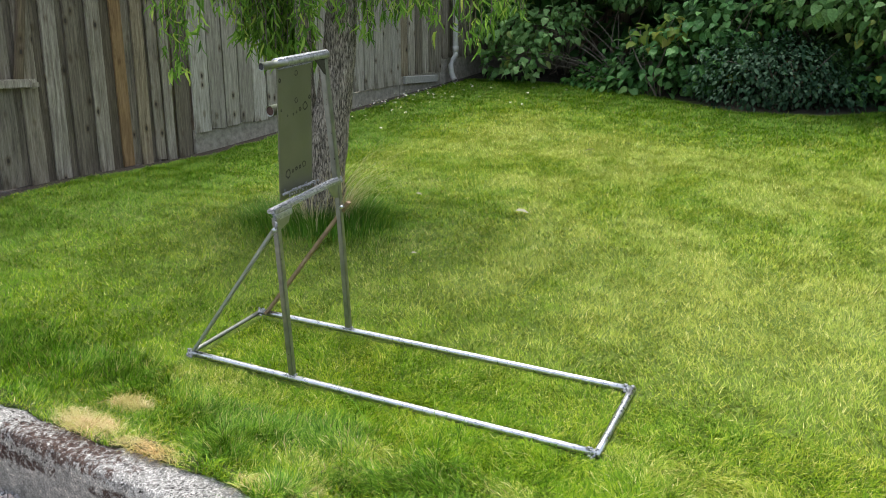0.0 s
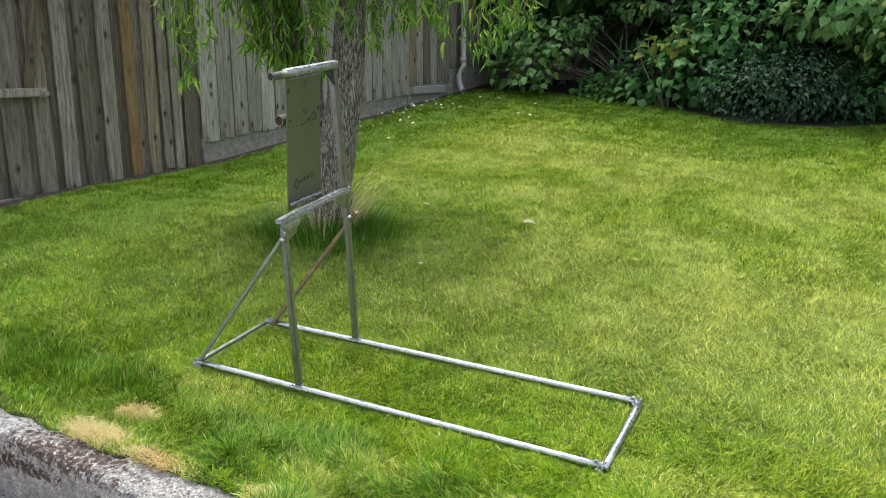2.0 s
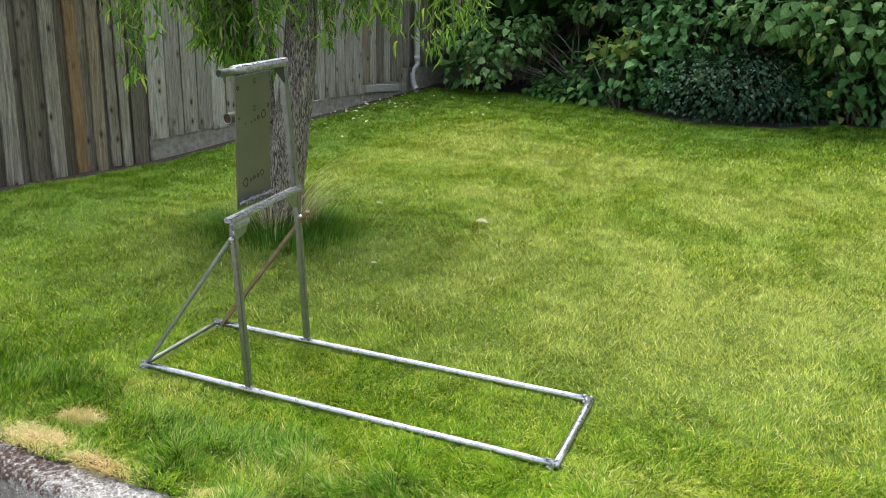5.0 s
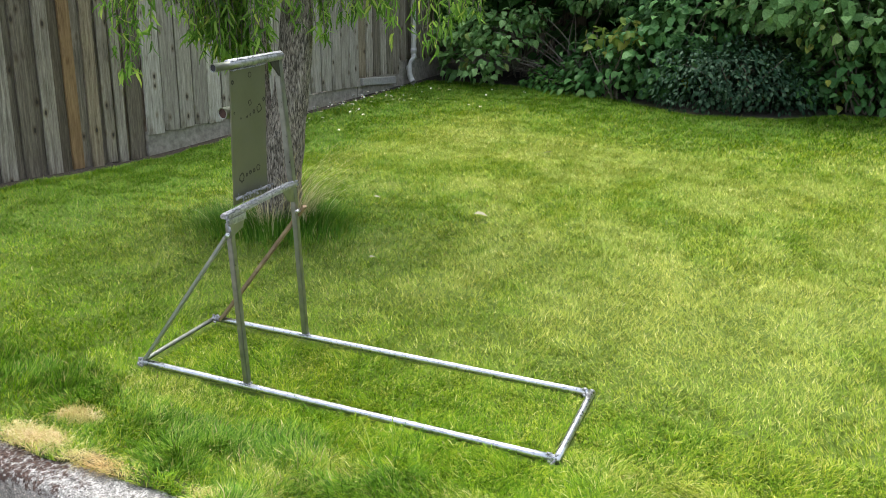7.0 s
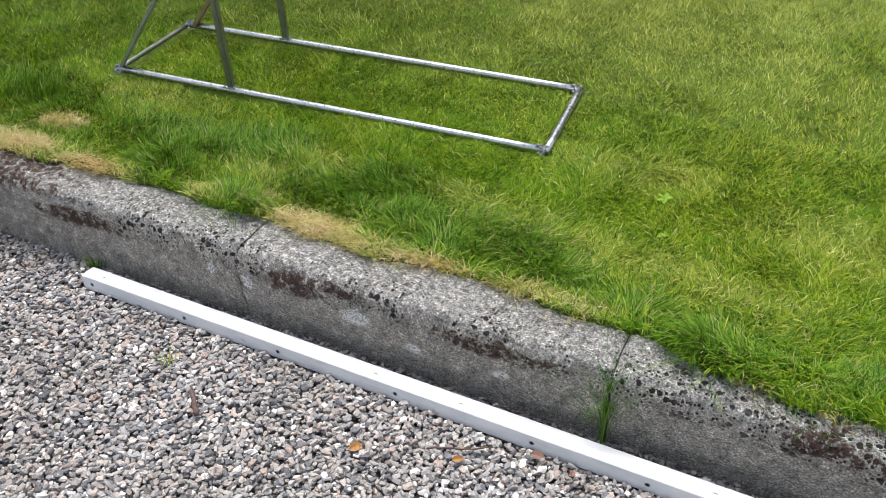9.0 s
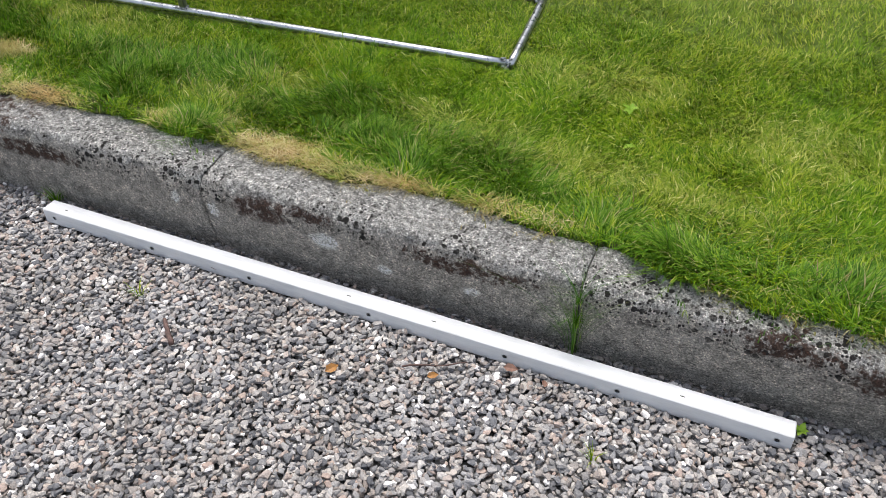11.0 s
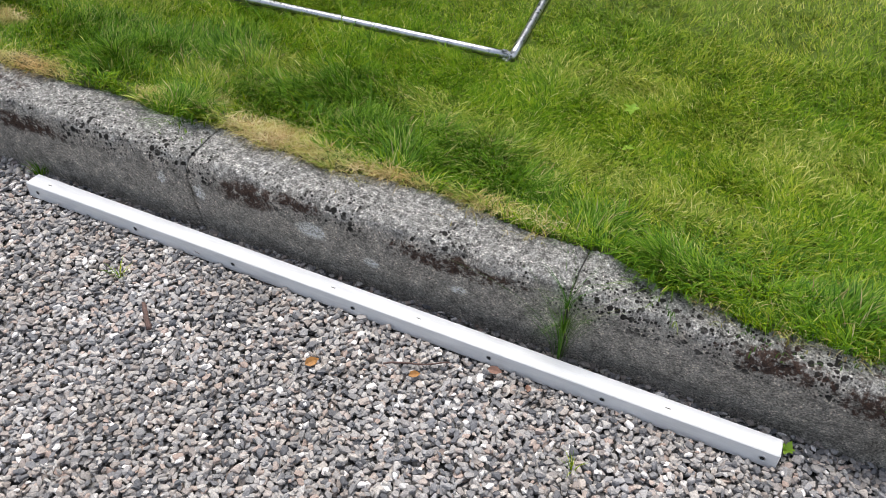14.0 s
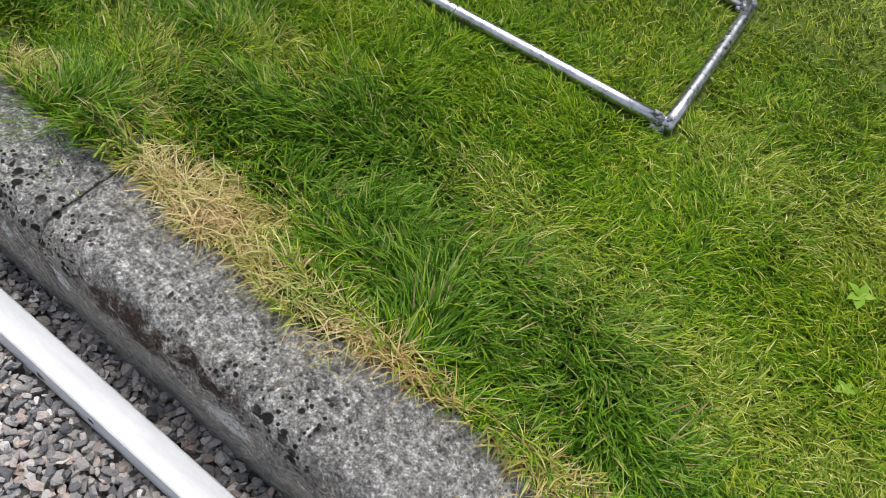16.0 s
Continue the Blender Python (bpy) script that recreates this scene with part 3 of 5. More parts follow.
for x0, x1, s, rise in ((-6.4, -3.95, 3, 0.0), (-3.945, -1.403, 5, 0.0015), (-1.40, -0.323, 7, 0.0), (-0.3200, 2.2, 7, -0.0005), (2.206, 5.0, 11, 0.0)):
    kerb_block(x0, x1, s, rise).parent = kerb


# ---- gravel ----
def gravel():
    rng = np.random.default_rng(4)
    kinds = []
    for k in range(28):
        bm = bmesh.new()
        corners = np.array(list(itertools.product((-1, 1), repeat=3)), float)
        axes = np.concatenate([np.eye(3), -np.eye(3)]) * rng.uniform(0.8, 1.05, (6, 1)) + rng.normal(0, 0.12, (6, 3))
        few = rng.choice(6, 4, replace=False) if k < 20 else []
        pts = np.concatenate([corners * rng.uniform(0.28, 0.9, (8, 3)), axes[few]]) if k < 20 else corners * rng.uniform(0.4, 0.95, (8, 3))
        pts *= np.array([1.0, rng.uniform(0.5, 0.88), rng.uniform(0.3, 0.6)])
        for p in pts:
            bm.verts.new(p)
        bmesh.ops.convex_hull(bm, input=bm.verts[:])
        bmesh.ops.triangulate(bm, faces=bm.faces[:])
        loose = [v for v in bm.verts if not v.link_faces]
        bmesh.ops.delete(bm, geom=loose, context="VERTS")
        bm.verts.index_update()
        kinds.append((np.array([v.co[:] for v in bm.verts]), np.array([[v.index for v in f.verts] for f in bm.faces])))
        bm.free()
    vs, fs, base = [], [], 0

    def lay(n, x0, x1, y0, y1, lift, lo, hi, flat=0.32):
        """About n stones, spread evenly over a loose grid."""
        nonlocal base
        cell = math.sqrt((x1 - x0) * (y1 - y0) / n)
        for gx, gy in itertools.product(np.arange(x0, x1, cell), np.arange(y0, y1, cell)):
            kv, kf = kinds[rng.integers(20, 28) if lift < -0.005 else rng.integers(20)]
            r = lo + (hi - lo) * rng.random() ** 1.6
            ang = rng.uniform(0, math.tau)
            x, y = gx + rng.uniform(-0.15, 1.15) * cell, gy + rng.uniform(-0.15, 1.15) * cell
            tilt_a, tilt_b = rng.normal(0, flat, 2)
            p = kv * r
            p = np.stack([p[:, 0], p[:, 1] * math.cos(tilt_a) - p[:, 2] * math.sin(tilt_a), p[:, 1] * math.sin(tilt_a) + p[:, 2] * math.cos(tilt_a)], 1)
            p = np.stack([p[:, 0] * math.cos(tilt_b) + p[:, 2] * math.sin(tilt_b), p[:, 1], -p[:, 0] * math.sin(tilt_b) + p[:, 2] * math.cos(tilt_b)], 1)
            p = np.stack([p[:, 0] * math.cos(ang) - p[:, 1] * math.sin(ang), p[:, 0] * math.sin(ang) + p[:, 1] * math.cos(ang), p[:, 2]], 1)
            if y > 1.452:
                continue
            z = float(gravel_z(x)) + lift + rng.uniform(-0.003, 0.003)
            if 1.322 < y < 1.392 and -1.97 < x < 0.22:
                z -= 0.022
            elif y > 1.392:
                z -= 0.009
            vs.append(p + np.array([x, y, z]))
            fs.append(kf + base)
            base += len(kv)

    lay(9500, -2.9, 0.75, 0.42, 1.45, -0.013, 0.010, 0.016)
    lay(17500, -2.9, 0.75, 0.42, 1.45, -0.004, 0.0075, 0.0135, 0.22)
    lay(9000, -2.9, 0.75, 0.42, 1.45, 0.001, 0.006, 0.0145, 0.25)
    lay(3000, -2.9, 0.75, 0.42, 1.45, 0.006, 0.005, 0.012, 0.25)
    lay(4800, -4.8, -2.9, 0.3, 1.45, -0.006, 0.010, 0.018)
    lay(5200, -4.8, 2.4, -0.9, 0.42, -0.010, 0.012, 0.020)
    lay(3000, 0.75, 2.4, 0.42, 1.45, -0.008, 0.010, 0.018)
    return tagged(array_object("gravel", np.concatenate(vs), np.concatenate(fs), STONE), "loose grey, pink and white angular gravel", "gravel", kind="stuff")


gravel()


# ---- steel target stand on the lawn ----
STAND = Matrix(((0.99631, -0.07637, 0.03927, -2.5742), (0.07983, 0.99220, -0.09577, 2.1899), (-0.03165, 0.09855, 0.99463, 0.3390), (0, 0, 0, 1)))
L, WID = 1.762, 0.461


def bar_between(a, b, w, t, bevel=0.002, side=(0, 1, 0)):
    """A flat bar from a to b, w wide across side, t thick."""
    bm = bmesh.new()
    a, b = Vector(a), Vector(b)
    d = (b - a).normalized()
    s = (Vector(side) - d * d.dot(Vector(side))).normalized()
    m = Matrix((s, d.cross(s), d)).transposed().to_4x4()
    m.translation = (a + b) / 2
    n = (b - a).length / 2
    box(bm, (-w / 2, -t / 2, -n), (w / 2, t / 2, n), bevel, 2, m)
    return bm


def weld_bead(points, r, rng):
    bm = bmesh.new()
    for p, q in zip(points, points[1:]):
        n = max(2, int((Vector(q) - Vector(p)).length / (r * 0.42)))
        for k in range(n):
            c = Vector(p).lerp(Vector(q), k / n) + Vector([rng.uniform(-r, r) * 0.45 for _ in range(3)])
            blob(bm, c, r * rng.choice((0.35, 0.5, 0.6, 0.8, 1.0)), rng, 0.8)
    return bm


def dark_disc(c, r):
    """A dark disc for the shade inside a tube whose axis runs along y."""
    bm = bmesh.new()
    bmesh.ops.create_circle(bm, cap_ends=True, segments=18, radius=r, matrix=Matrix.Translation(c) @ pose(0, 0, 0, 90, 0, 0))
    return bm


def target_stand():
    rng = random.Random(11)
    st = thing("target_stand", STAND, "welded galvanised steel tube stand with an upright plate on grass", "metal stand")
    R = 0.0136
    for a, b in (((0.01, 0, 0), (L - 0.012, 0, 0)), ((0.01, WID, 0), (L - 0.012, WID, 0))):
        bm = bmesh.new()
        n = 14
        tube(bm, [Vector(a).lerp(Vector(b), k / n) for k in range(n + 1)], R, 18)
        part("base_rail", bm, GALV, st, "galvanised round tube lying in the grass", True)
    for x in (0, L):
        bm = bmesh.new()
        tube(bm, [(x, -0.012 + (WID + 0.024) * k / 6, 0 if x else -0.004) for k in range(7)], R * (1.0 if x else 0.72), 18)
        part("cross_rail", bm, GALV if x else STEEL, st, "", True)
    for x, y in ((0, 0), (0, WID), (L, 0), (L, WID)):
        pts = [(x + 0.019 * math.cos(a) * (1 if x == 0 else -1) * 0.7 + (0.012 if x == 0 else -0.012), y + 0.019 * math.sin(a), 0.018 * math.cos(2 * a)) for a in np.linspace(0, math.tau, 7)]
        part("corner_weld", weld_bead(pts, 0.0072, rng), WELD, st, "silvery lumpy weld", True)
    # uprights
    for y, top in ((0.0, 0.66), (WID - 0.002, 0.67)):
        x = 0.527 if y == 0 else 0.493
        part("upright", bar_between((x + 0.006, y, 0.008), (x - 0.004, y, top), 0.024, 0.024, 0.003), STEEL, st, "dull grey square steel upright")
        part("foot_weld", weld_bead([(x - 0.018, y - 0.014, 0.014), (x + 0.02, y - 0.014, 0.014), (x + 0.02, y + 0.014, 0.014)], 0.005, rng), WELD, st, "", True)
    # braces
    part("brace", bar_between((0.022, 0.002, 0.012), (0.508, -0.004, 0.608), 0.020, 0.012, 0.002), PALE_STEEL, st, "pale steel brace")
    part("brace", bar_between((0.045, WID - 0.006, 0.0), (0.53, WID + 0.012, 0.592), 0.026, 0.014, 0.002), RUST_BAR, st, "brown rusty steel brace")
    bm = bmesh.new()
    tube(bm, [(0.523, -0.022, 0.615), (0.523, 0.0, 0.618)], 0.010, 8)
    part("bolt", bm, GALV, st, "bright bolt head", True)
    bm = bmesh.new()
    tube(bm, [(0.51, WID - 0.022, 0.575), (0.51, WID, 0.575)], 0.008, 8)
    part("bolt", bm, GALV, st, "bright bolt head", True)
    # crossbar with gussets and weld crust
    c0, c1 = Vector((0.512, -0.012, 0.684)), Vector((0.487, WID + 0.012, 0.688))
    bm = bmesh.new()
    box(bm, (-0.018, 0, -0.010), (0.018, (c1 - c0).length, 0.008), 0.004, 2)
    box(bm, (0.014, 0, -0.035), (0.020, (c1 - c0).length * 0.22, -0.012), 0.0)
    ob = part("crossbar", bm, CRUST, st, "steel crossbar crusted with weld metal")
    ob.matrix_basis = Matrix.Translation(c0) @ pose(0, 0, 0, 0.5, 0, math.degrees(math.atan2(0.025, WID + 0.024)))
    for y0, y1, x in ((-0.006, 0.10, 0.525), (WID + 0.008, WID - 0.085, 0.498)):
        bm = bmesh.new()
        t = 0.005
        low = 0.60 if y0 < 0.2 else 0.605
        face = [bm.verts.new((x, y0, 0.676)), bm.verts.new((x, y1, 0.676)), bm.verts.new((x, y1 - (0.03 if y1 > y0 else -0.03), low + 0.022)), bm.verts.new((x, y0, low))]
        f = bm.faces.new(face)
        ex = bmesh.ops.extrude_face_region(bm, geom=[f])
        bmesh.ops.translate(bm, verts=[v for v in ex["geom"] if isinstance(v, bmesh.types.BMVert)], vec=(-t, 0, 0))
        bmesh.ops.recalc_face_normals(bm, faces=bm.faces[:])
        part("gusset", bm, STEEL, st, "flat steel gusset plate")
    along = lambda k: c0.lerp(c1, k)
    bm = weld_bead([along(0.01) + Vector((0.012, 0, 0.010)), along(0.5) + Vector((0.004, 0, 0.010)), along(0.99) + Vector((0.01, 0, 0.010))], 0.006, rng)
    for _ in range(260):
        k = rng.random()
        blob(bm, along(k) + Vector((rng.uniform(-0.02, 0.021), 0, rng.uniform(-0.008, 0.0105))), rng.uniform(0.002, 0.0045), rng, 0.7)
    part("weld_seam", bm, WELD, st, "silvery lumpy weld", True)
    part("weld_seam", weld_bead([along(0.0) + Vector((0.014, -0.004, 0.0)), Vector((0.53, -0.016, 0.66)), Vector((0.532, -0.014, 0.625))], 0.007, rng), WELD, st, "silvery lumpy weld", True)
    part("weld_seam", weld_bead([along(1.0) + Vector((0.01, 0.0, 0.006)), along(1.0) + Vector((0.012, 0.004, -0.014))], 0.008, rng), WELD, st, "silvery lumpy weld", True)
    # upper arm
    part("arm", bar_between((0.488, WID - 0.004, 0.69), (0.461, WID - 0.004, 1.185), 0.027, 0.027, 0.003), STEEL, st, "dull grey steel arm")
    bm = bmesh.new()
    tri = [bm.verts.new((0.474, WID + 0.004, 1.19)), bm.verts.new((0.476, WID - 0.075, 1.185)), bm.verts.new((0.478, WID + 0.002, 1.10))]
    f = bm.faces.new(tri)
    ex = bmesh.ops.extrude_face_region(bm, geom=[f])
    bmesh.ops.translate(bm, verts=[v for v in ex["geom"] if isinstance(v, bmesh.types.BMVert)], vec=(-0.008, 0, 0))
    bmesh.ops.recalc_face_normals(bm, faces=bm.faces[:])
    # scorch colour stands in for shade in the corner of arm and sleeve
    part("gusset", bm, SCORCH_SHADE, st, "gusset plate coloured dark for shade")
    # plate, leaning a little
    top, low = Vector((0.468, 0, 1.182)), Vector((0.430, 0, 0.672))
    lean = math.degrees(math.atan2(top.x - low.x, top.z - low.z))
    bm = bmesh.new()
    box(bm, (-0.003, 0.150, 0), (0.003, 0.361, (top - low).length), 0.001)
    pl = part("plate", bm, PLATE, st, "olive-grey steel plate with scorched weld marks", m=Matrix.Translation(low) @ pose(0, 0, 0, 0, lean, 0))
    marks = [(0.318, 0.345, 0.016), (0.262, 0.375, 0.010), (0.348, 0.375, 0.008), (0.285, 0.338, 0.008), (0.262, 0.33, 0.005), (0.242, 0.325, 0.005), (0.205, 0.325, 0.004), (0.168, 0.35, 0.005),
             (0.200, 0.098, 0.017), (0.232, 0.103, 0.007), (0.254, 0.107, 0.008), (0.278, 0.110, 0.008), (0.305, 0.115, 0.012),
             (0.265, 0.478, 0.010), (0.163, 0.462, 0.008)]
    for y, z, r in marks:
        bm = bmesh.new()
        ring = []
        n = 16
        for k in range(n):
            a = k * math.tau / n
            w = rng.uniform(0.85, 1.15)
            ring.append([bm.verts.new((0.0034 + h, y + math.cos(a) * r * q * w, z + math.sin(a) * r * q * w * 1.1)) for q, h in ((1.0, 0.0), (0.86, 0.0006), (0.66 if r > 0.009 else 0.3, 0.0))])
        for k in range(n):
            p, q = ring[k], ring[(k + 1) % n]
            for j in range(2):
                bm.faces.new((p[j], q[j], q[j + 1], p[j + 1]))
        bmesh.ops.recalc_face_normals(bm, faces=bm.faces[:])
        part("scorch_mark", bm, SCORCH_SHADE, pl, "dark ring-shaped scorch mark")
    part("weld_seam", weld_bead([(0.446, 0.152, 0.70), (0.448, 0.36, 0.702)], 0.007, rng), WELD, st, "silvery lumpy weld", True)
    bm = bmesh.new()
    for _ in range(70):
        blob(bm, (0.447 + rng.uniform(-0.004, 0.03), rng.uniform(0.14, 0.37), 0.70 + rng.uniform(-0.01, 0.014)), rng.uniform(0.0015, 0.0035), rng, 1.6)
    tagged(part("weld_spatter", bm, WELD, st, "silvery weld spatter", True), kind="stuff")
    # top sleeve with the thinner tube inside, and the short lower sleeve
    bm = bmesh.new()
    tube(bm, [(0.470, 0.142 + k * (WID - 0.137) / 6, 1.198) for k in range(7)], 0.0175, 18)
    part("top_sleeve", bm, CRUST, st, "crusted round steel sleeve along the plate's top", True)
    bm = bmesh.new()
    tube(bm, [(0.474, 0.056, 1.196), (0.474, 0.20, 1.196)], 0.0145, 18, hollow=0.0118)
    inner = part("inner_tube", bm, STEEL, st, "open-ended steel tube", True)
    part("bore", dark_disc((0.474, 0.0585, 1.196), 0.0117), HOLE_SHADE, inner, "dark disc for the shade in the bore")
    bm = weld_bead([(0.482, 0.146, 1.209), (0.482, WID, 1.210)], 0.004, rng)
    for _ in range(90):
        blob(bm, (0.474 + rng.uniform(-0.012, 0.014), rng.uniform(0.15, WID), 1.198 + 0.0145 + rng.uniform(-0.003, 0.001)), rng.uniform(0.002, 0.0042), rng, 0.5)
    part("weld_seam", bm, WELD, st, "silvery lumpy weld", True)
    part("weld_seam", weld_bead([(0.474, 0.152, 1.176), (0.474, 0.36, 1.178)], 0.004, rng), WELD, st, "", True)
    bm = bmesh.new()
    tube(bm, [(0.426, 0.141, 1.022), (0.426, 0.36, 1.022)], 0.0205, 18, hollow=0.0175)
    low_sleeve = part("lower_sleeve", bm, STEEL, st, "open-ended dull steel sleeve behind the plate", True)
    part("bore", dark_disc((0.426, 0.1445, 1.022), 0.0173), BORE_RUST_SHADE, low_sleeve, "dark disc for the shade in the bore")
    return st


target_stand()


# ---- white bar on the gravel ----
def white_bar():
    x0, x1, y0, y1, h = -1.955, 0.207, 1.331, 1.382, 0.051
    t = thing("white_bar", Matrix.Translation((x0, y0, float(gravel_z(x0)) - 0.011)) @ pose(0, 0, 0, 0, math.degrees(0.018), 0), "long white box-section bar with drilled holes lying on gravel", "bar")
    n, w = x1 - x0, y1 - y0
    bm = bmesh.new()
    box(bm, (0, 0, 0), (n, w, h), 0.0025, 1)
    body = part("body", bm, WHITE, t)
    for x in (0.040, 0.403, 0.734, 1.104, 1.482, 1.766, 2.129):
        # flat disc on the face, coloured as the hole's shaded inside
        bm = bmesh.new()
        m = Matrix.Translation((x, -0.0004, 0.026)) @ pose(0, 0, 0, 90, 0, 0)
        bmesh.ops.create_circle(bm, cap_ends=True, segments=14, radius=0.0052, matrix=m)
        part("bolt_hole", bm, HOLE_SHADE, body, "small dark disc drawn as a drilled hole")
        bm = bmesh.new()
        tube(bm, [(x, -0.0012, 0.026), (x, 0.0008, 0.026)], 0.0068, 14, hollow=0.0052)
        part("hole_rim", bm, GALV, body, "thin metal rim", True)
    for x in (0.07, 1.03, 1.276, 1.905):
        bm = bmesh.new()
        box(bm, (x, 0.02, h - 0.0005), (x + 0.012, 0.022, h + 0.0008), 0, m=None)
        part("scratch", bm, SCORCH_SHADE, body, "short dark scuff")


white_bar()


# ---- fence ----
FENCE_X = -5.5


def fence_ground(y):
    return float(np.interp(y, [2.0, 3.15, 3.6, 4.16, 4.74, 4.92, 5.5, 5.92, 7.25, 8.03, 8.78, 9.2, 10.8], [0.60, 0.624, 0.632, 0.659, 0.684, 0.697, 0.74, 0.764, 0.955, 1.027, 1.10, 1.141, 1.26]))


def fence_foot(y):
    """The lower end of the boards."""
    if y < 4.90:
        return fence_ground(y) + 0.005
    if y < 8.14:
        return float(np.interp(y, [4.9, 5.9, 7.2, 8.03, 8.2], [0.873, 0.941, 1.12, 1.171, 1.18]))
    return float(np.interp(y, [8.14, 9.0, 9.01, 10.9], [1.265, 1.30, 1.46, 1.53]))


def board_mesh(w, t, h, notch):
    bm = bmesh.new()
    box(bm, (-t / 2, -w / 2, 0), (t / 2, w / 2, h), 0.003)
    for v in bm.verts:
        v.co.x += 0.004 * math.sin(v.co.y * 40 + notch)
        if v.co.z < 0.02:
            v.co.z += 0.006 * math.sin(v.co.y * 55 + notch * 3)
    me = bpy.data.meshes.new("board")
    bm.to_mesh(me)
    bm.free()
    return me


def fence():
    rng = random.Random(5)
    fe = thing("fence", pose(0, 0, 0), "weathered grey wooden board fence on concrete plinths", "fence", kind="structure")

    def put(y0, y1, front, seed):
        """One board that covers y0 to y1."""
        me = board_mesh(y1 - y0, 0.02, 2.7, seed)
        fresh = front and y0 < 4.22 < y1
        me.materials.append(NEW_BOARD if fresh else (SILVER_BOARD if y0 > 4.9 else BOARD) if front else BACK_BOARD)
        ob = new("board", me)
        ob.parent = fe
        ob.matrix_basis = pose(FENCE_X + (0.014 if front else -0.010), (y0 + y1) / 2, fence_foot((y0 + y1) / 2) + rng.uniform(-0.014, 0.008), rng.uniform(-0.25, 0.25), 0, rng.uniform(-1.5, 1.5))
        if fresh:
            tagged(ob, "orange-brown newer board")

    # uneven boards of the near bay, then the wider ones over the plinths
    edges = [(2.10, 2.23), (2.29, 2.41), (2.48, 2.61), (2.67, 2.79), (2.85, 2.98), (3.165, 3.325), (3.39, 3.515), (3.587, 3.706), (3.773, 3.89), (3.955, 4.08), (4.168, 4.272), (4.35, 4.455), (4.50, 4.587), (4.615, 4.70), (4.735, 4.885)]
    for i, (a, b) in enumerate(edges):
        put(a, b, True, i)
        if i + 1 < len(edges):
            put(b - 0.03, edges[i + 1][0] + 0.03, False, i + 40)
    y, i = 4.925, 60
    while y < 8.08:
        w = rng.uniform(0.165, 0.185)
        put(y, min(y + w, 8.125), True, i)
        put(y + w - 0.04, min(y + w + 0.06, 8.12), False, i + 40)
        y, i = y + w + rng.uniform(0.006, 0.02), i + 1

    def boards(y0, y1, period, fw, along_x=False, at=0.0, top=2.7):
        fronts = [board_mesh(fw * k, 0.02, 2.7, i) for i, k in enumerate((0.94, 1.0, 1.06))]
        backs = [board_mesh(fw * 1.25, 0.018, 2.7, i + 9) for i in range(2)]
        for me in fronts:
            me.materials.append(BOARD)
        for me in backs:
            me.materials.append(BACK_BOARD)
        y, k = y0, 0
        while y < y1:
            for front in (True, False):
                yy = y + (0 if front else period / 2)
                if yy > y1:
                    continue
                me = rng.choice(fronts if front else backs)
                ob = new("board", me)
                ob.parent = fe
                foot = fence_foot(yy) if not along_x else 1.5
                m = pose(FENCE_X + (0.013 if front else -0.011), yy + rng.uniform(-0.006, 0.006), foot + rng.uniform(-0.012, 0.006), rng.uniform(-0.35, 0.35), 0, rng.uniform(-1.2, 1.2))
                if along_x:
                    m = pose(yy, at + (-0.013 if front else 0.011), foot + rng.uniform(-0.02, 0.02), 0, rng.uniform(-0.3, 0.3), 90)
                ob.matrix_basis = m
            y += period
            k += 1

    boards(8.20, 10.95, 0.155, 0.135)
    boards(-5.6, 6.0, 0.19, 0.135, True, 10.85)
    for x0 in np.arange(-5.6, 6.0, 1.95):
        bm = bmesh.new()
        box(bm, (x0, 10.82, 0.9), (x0 + 1.94, 10.87, 1.53), 0.004)
        part("plinth", bm, PLINTH, fe, "stained grey concrete plinth")
    # plinths, one concrete board between two posts
    for y0, y1 in ((4.93, 6.42), (6.43, 8.10), (8.11, 9.02), (9.03, 10.8)):
        bm = bmesh.new()
        a, b, fa, fb = fence_ground(y0) - 0.12, fence_ground(y1) - 0.12, fence_foot(y0 + 0.05) + 0.02, fence_foot(y1 - 0.05) + 0.02
        vs = [bm.verts.new((FENCE_X + sx, y, z)) for sx in (-0.03, 0.008) for y, z in ((y0, a), (y1, b), (y1, fb), (y0, fa))]
        for q in ((0, 1, 2, 3), (7, 6, 5, 4), (0, 4, 5, 1), (1, 5, 6, 2), (2, 6, 7, 3), (3, 7, 4, 0)):
            bm.faces.new([vs[i] for i in q])
        bmesh.ops.recalc_face_normals(bm, faces=bm.faces[:])
        bmesh.ops.bevel(bm, geom=bm.edges[:], offset=0.004, segments=1, affect="EDGES")
        part("plinth", bm, PLINTH, fe, "stained grey concrete plinth")
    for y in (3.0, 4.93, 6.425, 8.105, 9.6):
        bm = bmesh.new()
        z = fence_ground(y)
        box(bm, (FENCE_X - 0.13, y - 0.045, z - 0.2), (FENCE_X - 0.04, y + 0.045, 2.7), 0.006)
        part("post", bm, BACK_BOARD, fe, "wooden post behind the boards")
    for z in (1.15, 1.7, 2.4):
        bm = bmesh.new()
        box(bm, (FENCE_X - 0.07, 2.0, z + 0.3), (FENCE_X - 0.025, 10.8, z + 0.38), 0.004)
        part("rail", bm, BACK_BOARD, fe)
    bm = bmesh.new()
    box(bm, (FENCE_X - 0.01, 8.17, 1.172), (FENCE_X + 0.055, 8.90, 1.262), 0.006)
    part("kick_board", bm, plain("pale_board", (0.24, 0.24, 0.22), (0.38, 0.37, 0.35), 0.85), fe, "pale grey board at the fence's foot", m=None)
    # timber latch rail and its slanting strut
    bm = bmesh.new()
    box(bm, (FENCE_X + 0.026, 2.6, 1.325), (FENCE_X + 0.075, 3.475, 1.385), 0.006, 2)
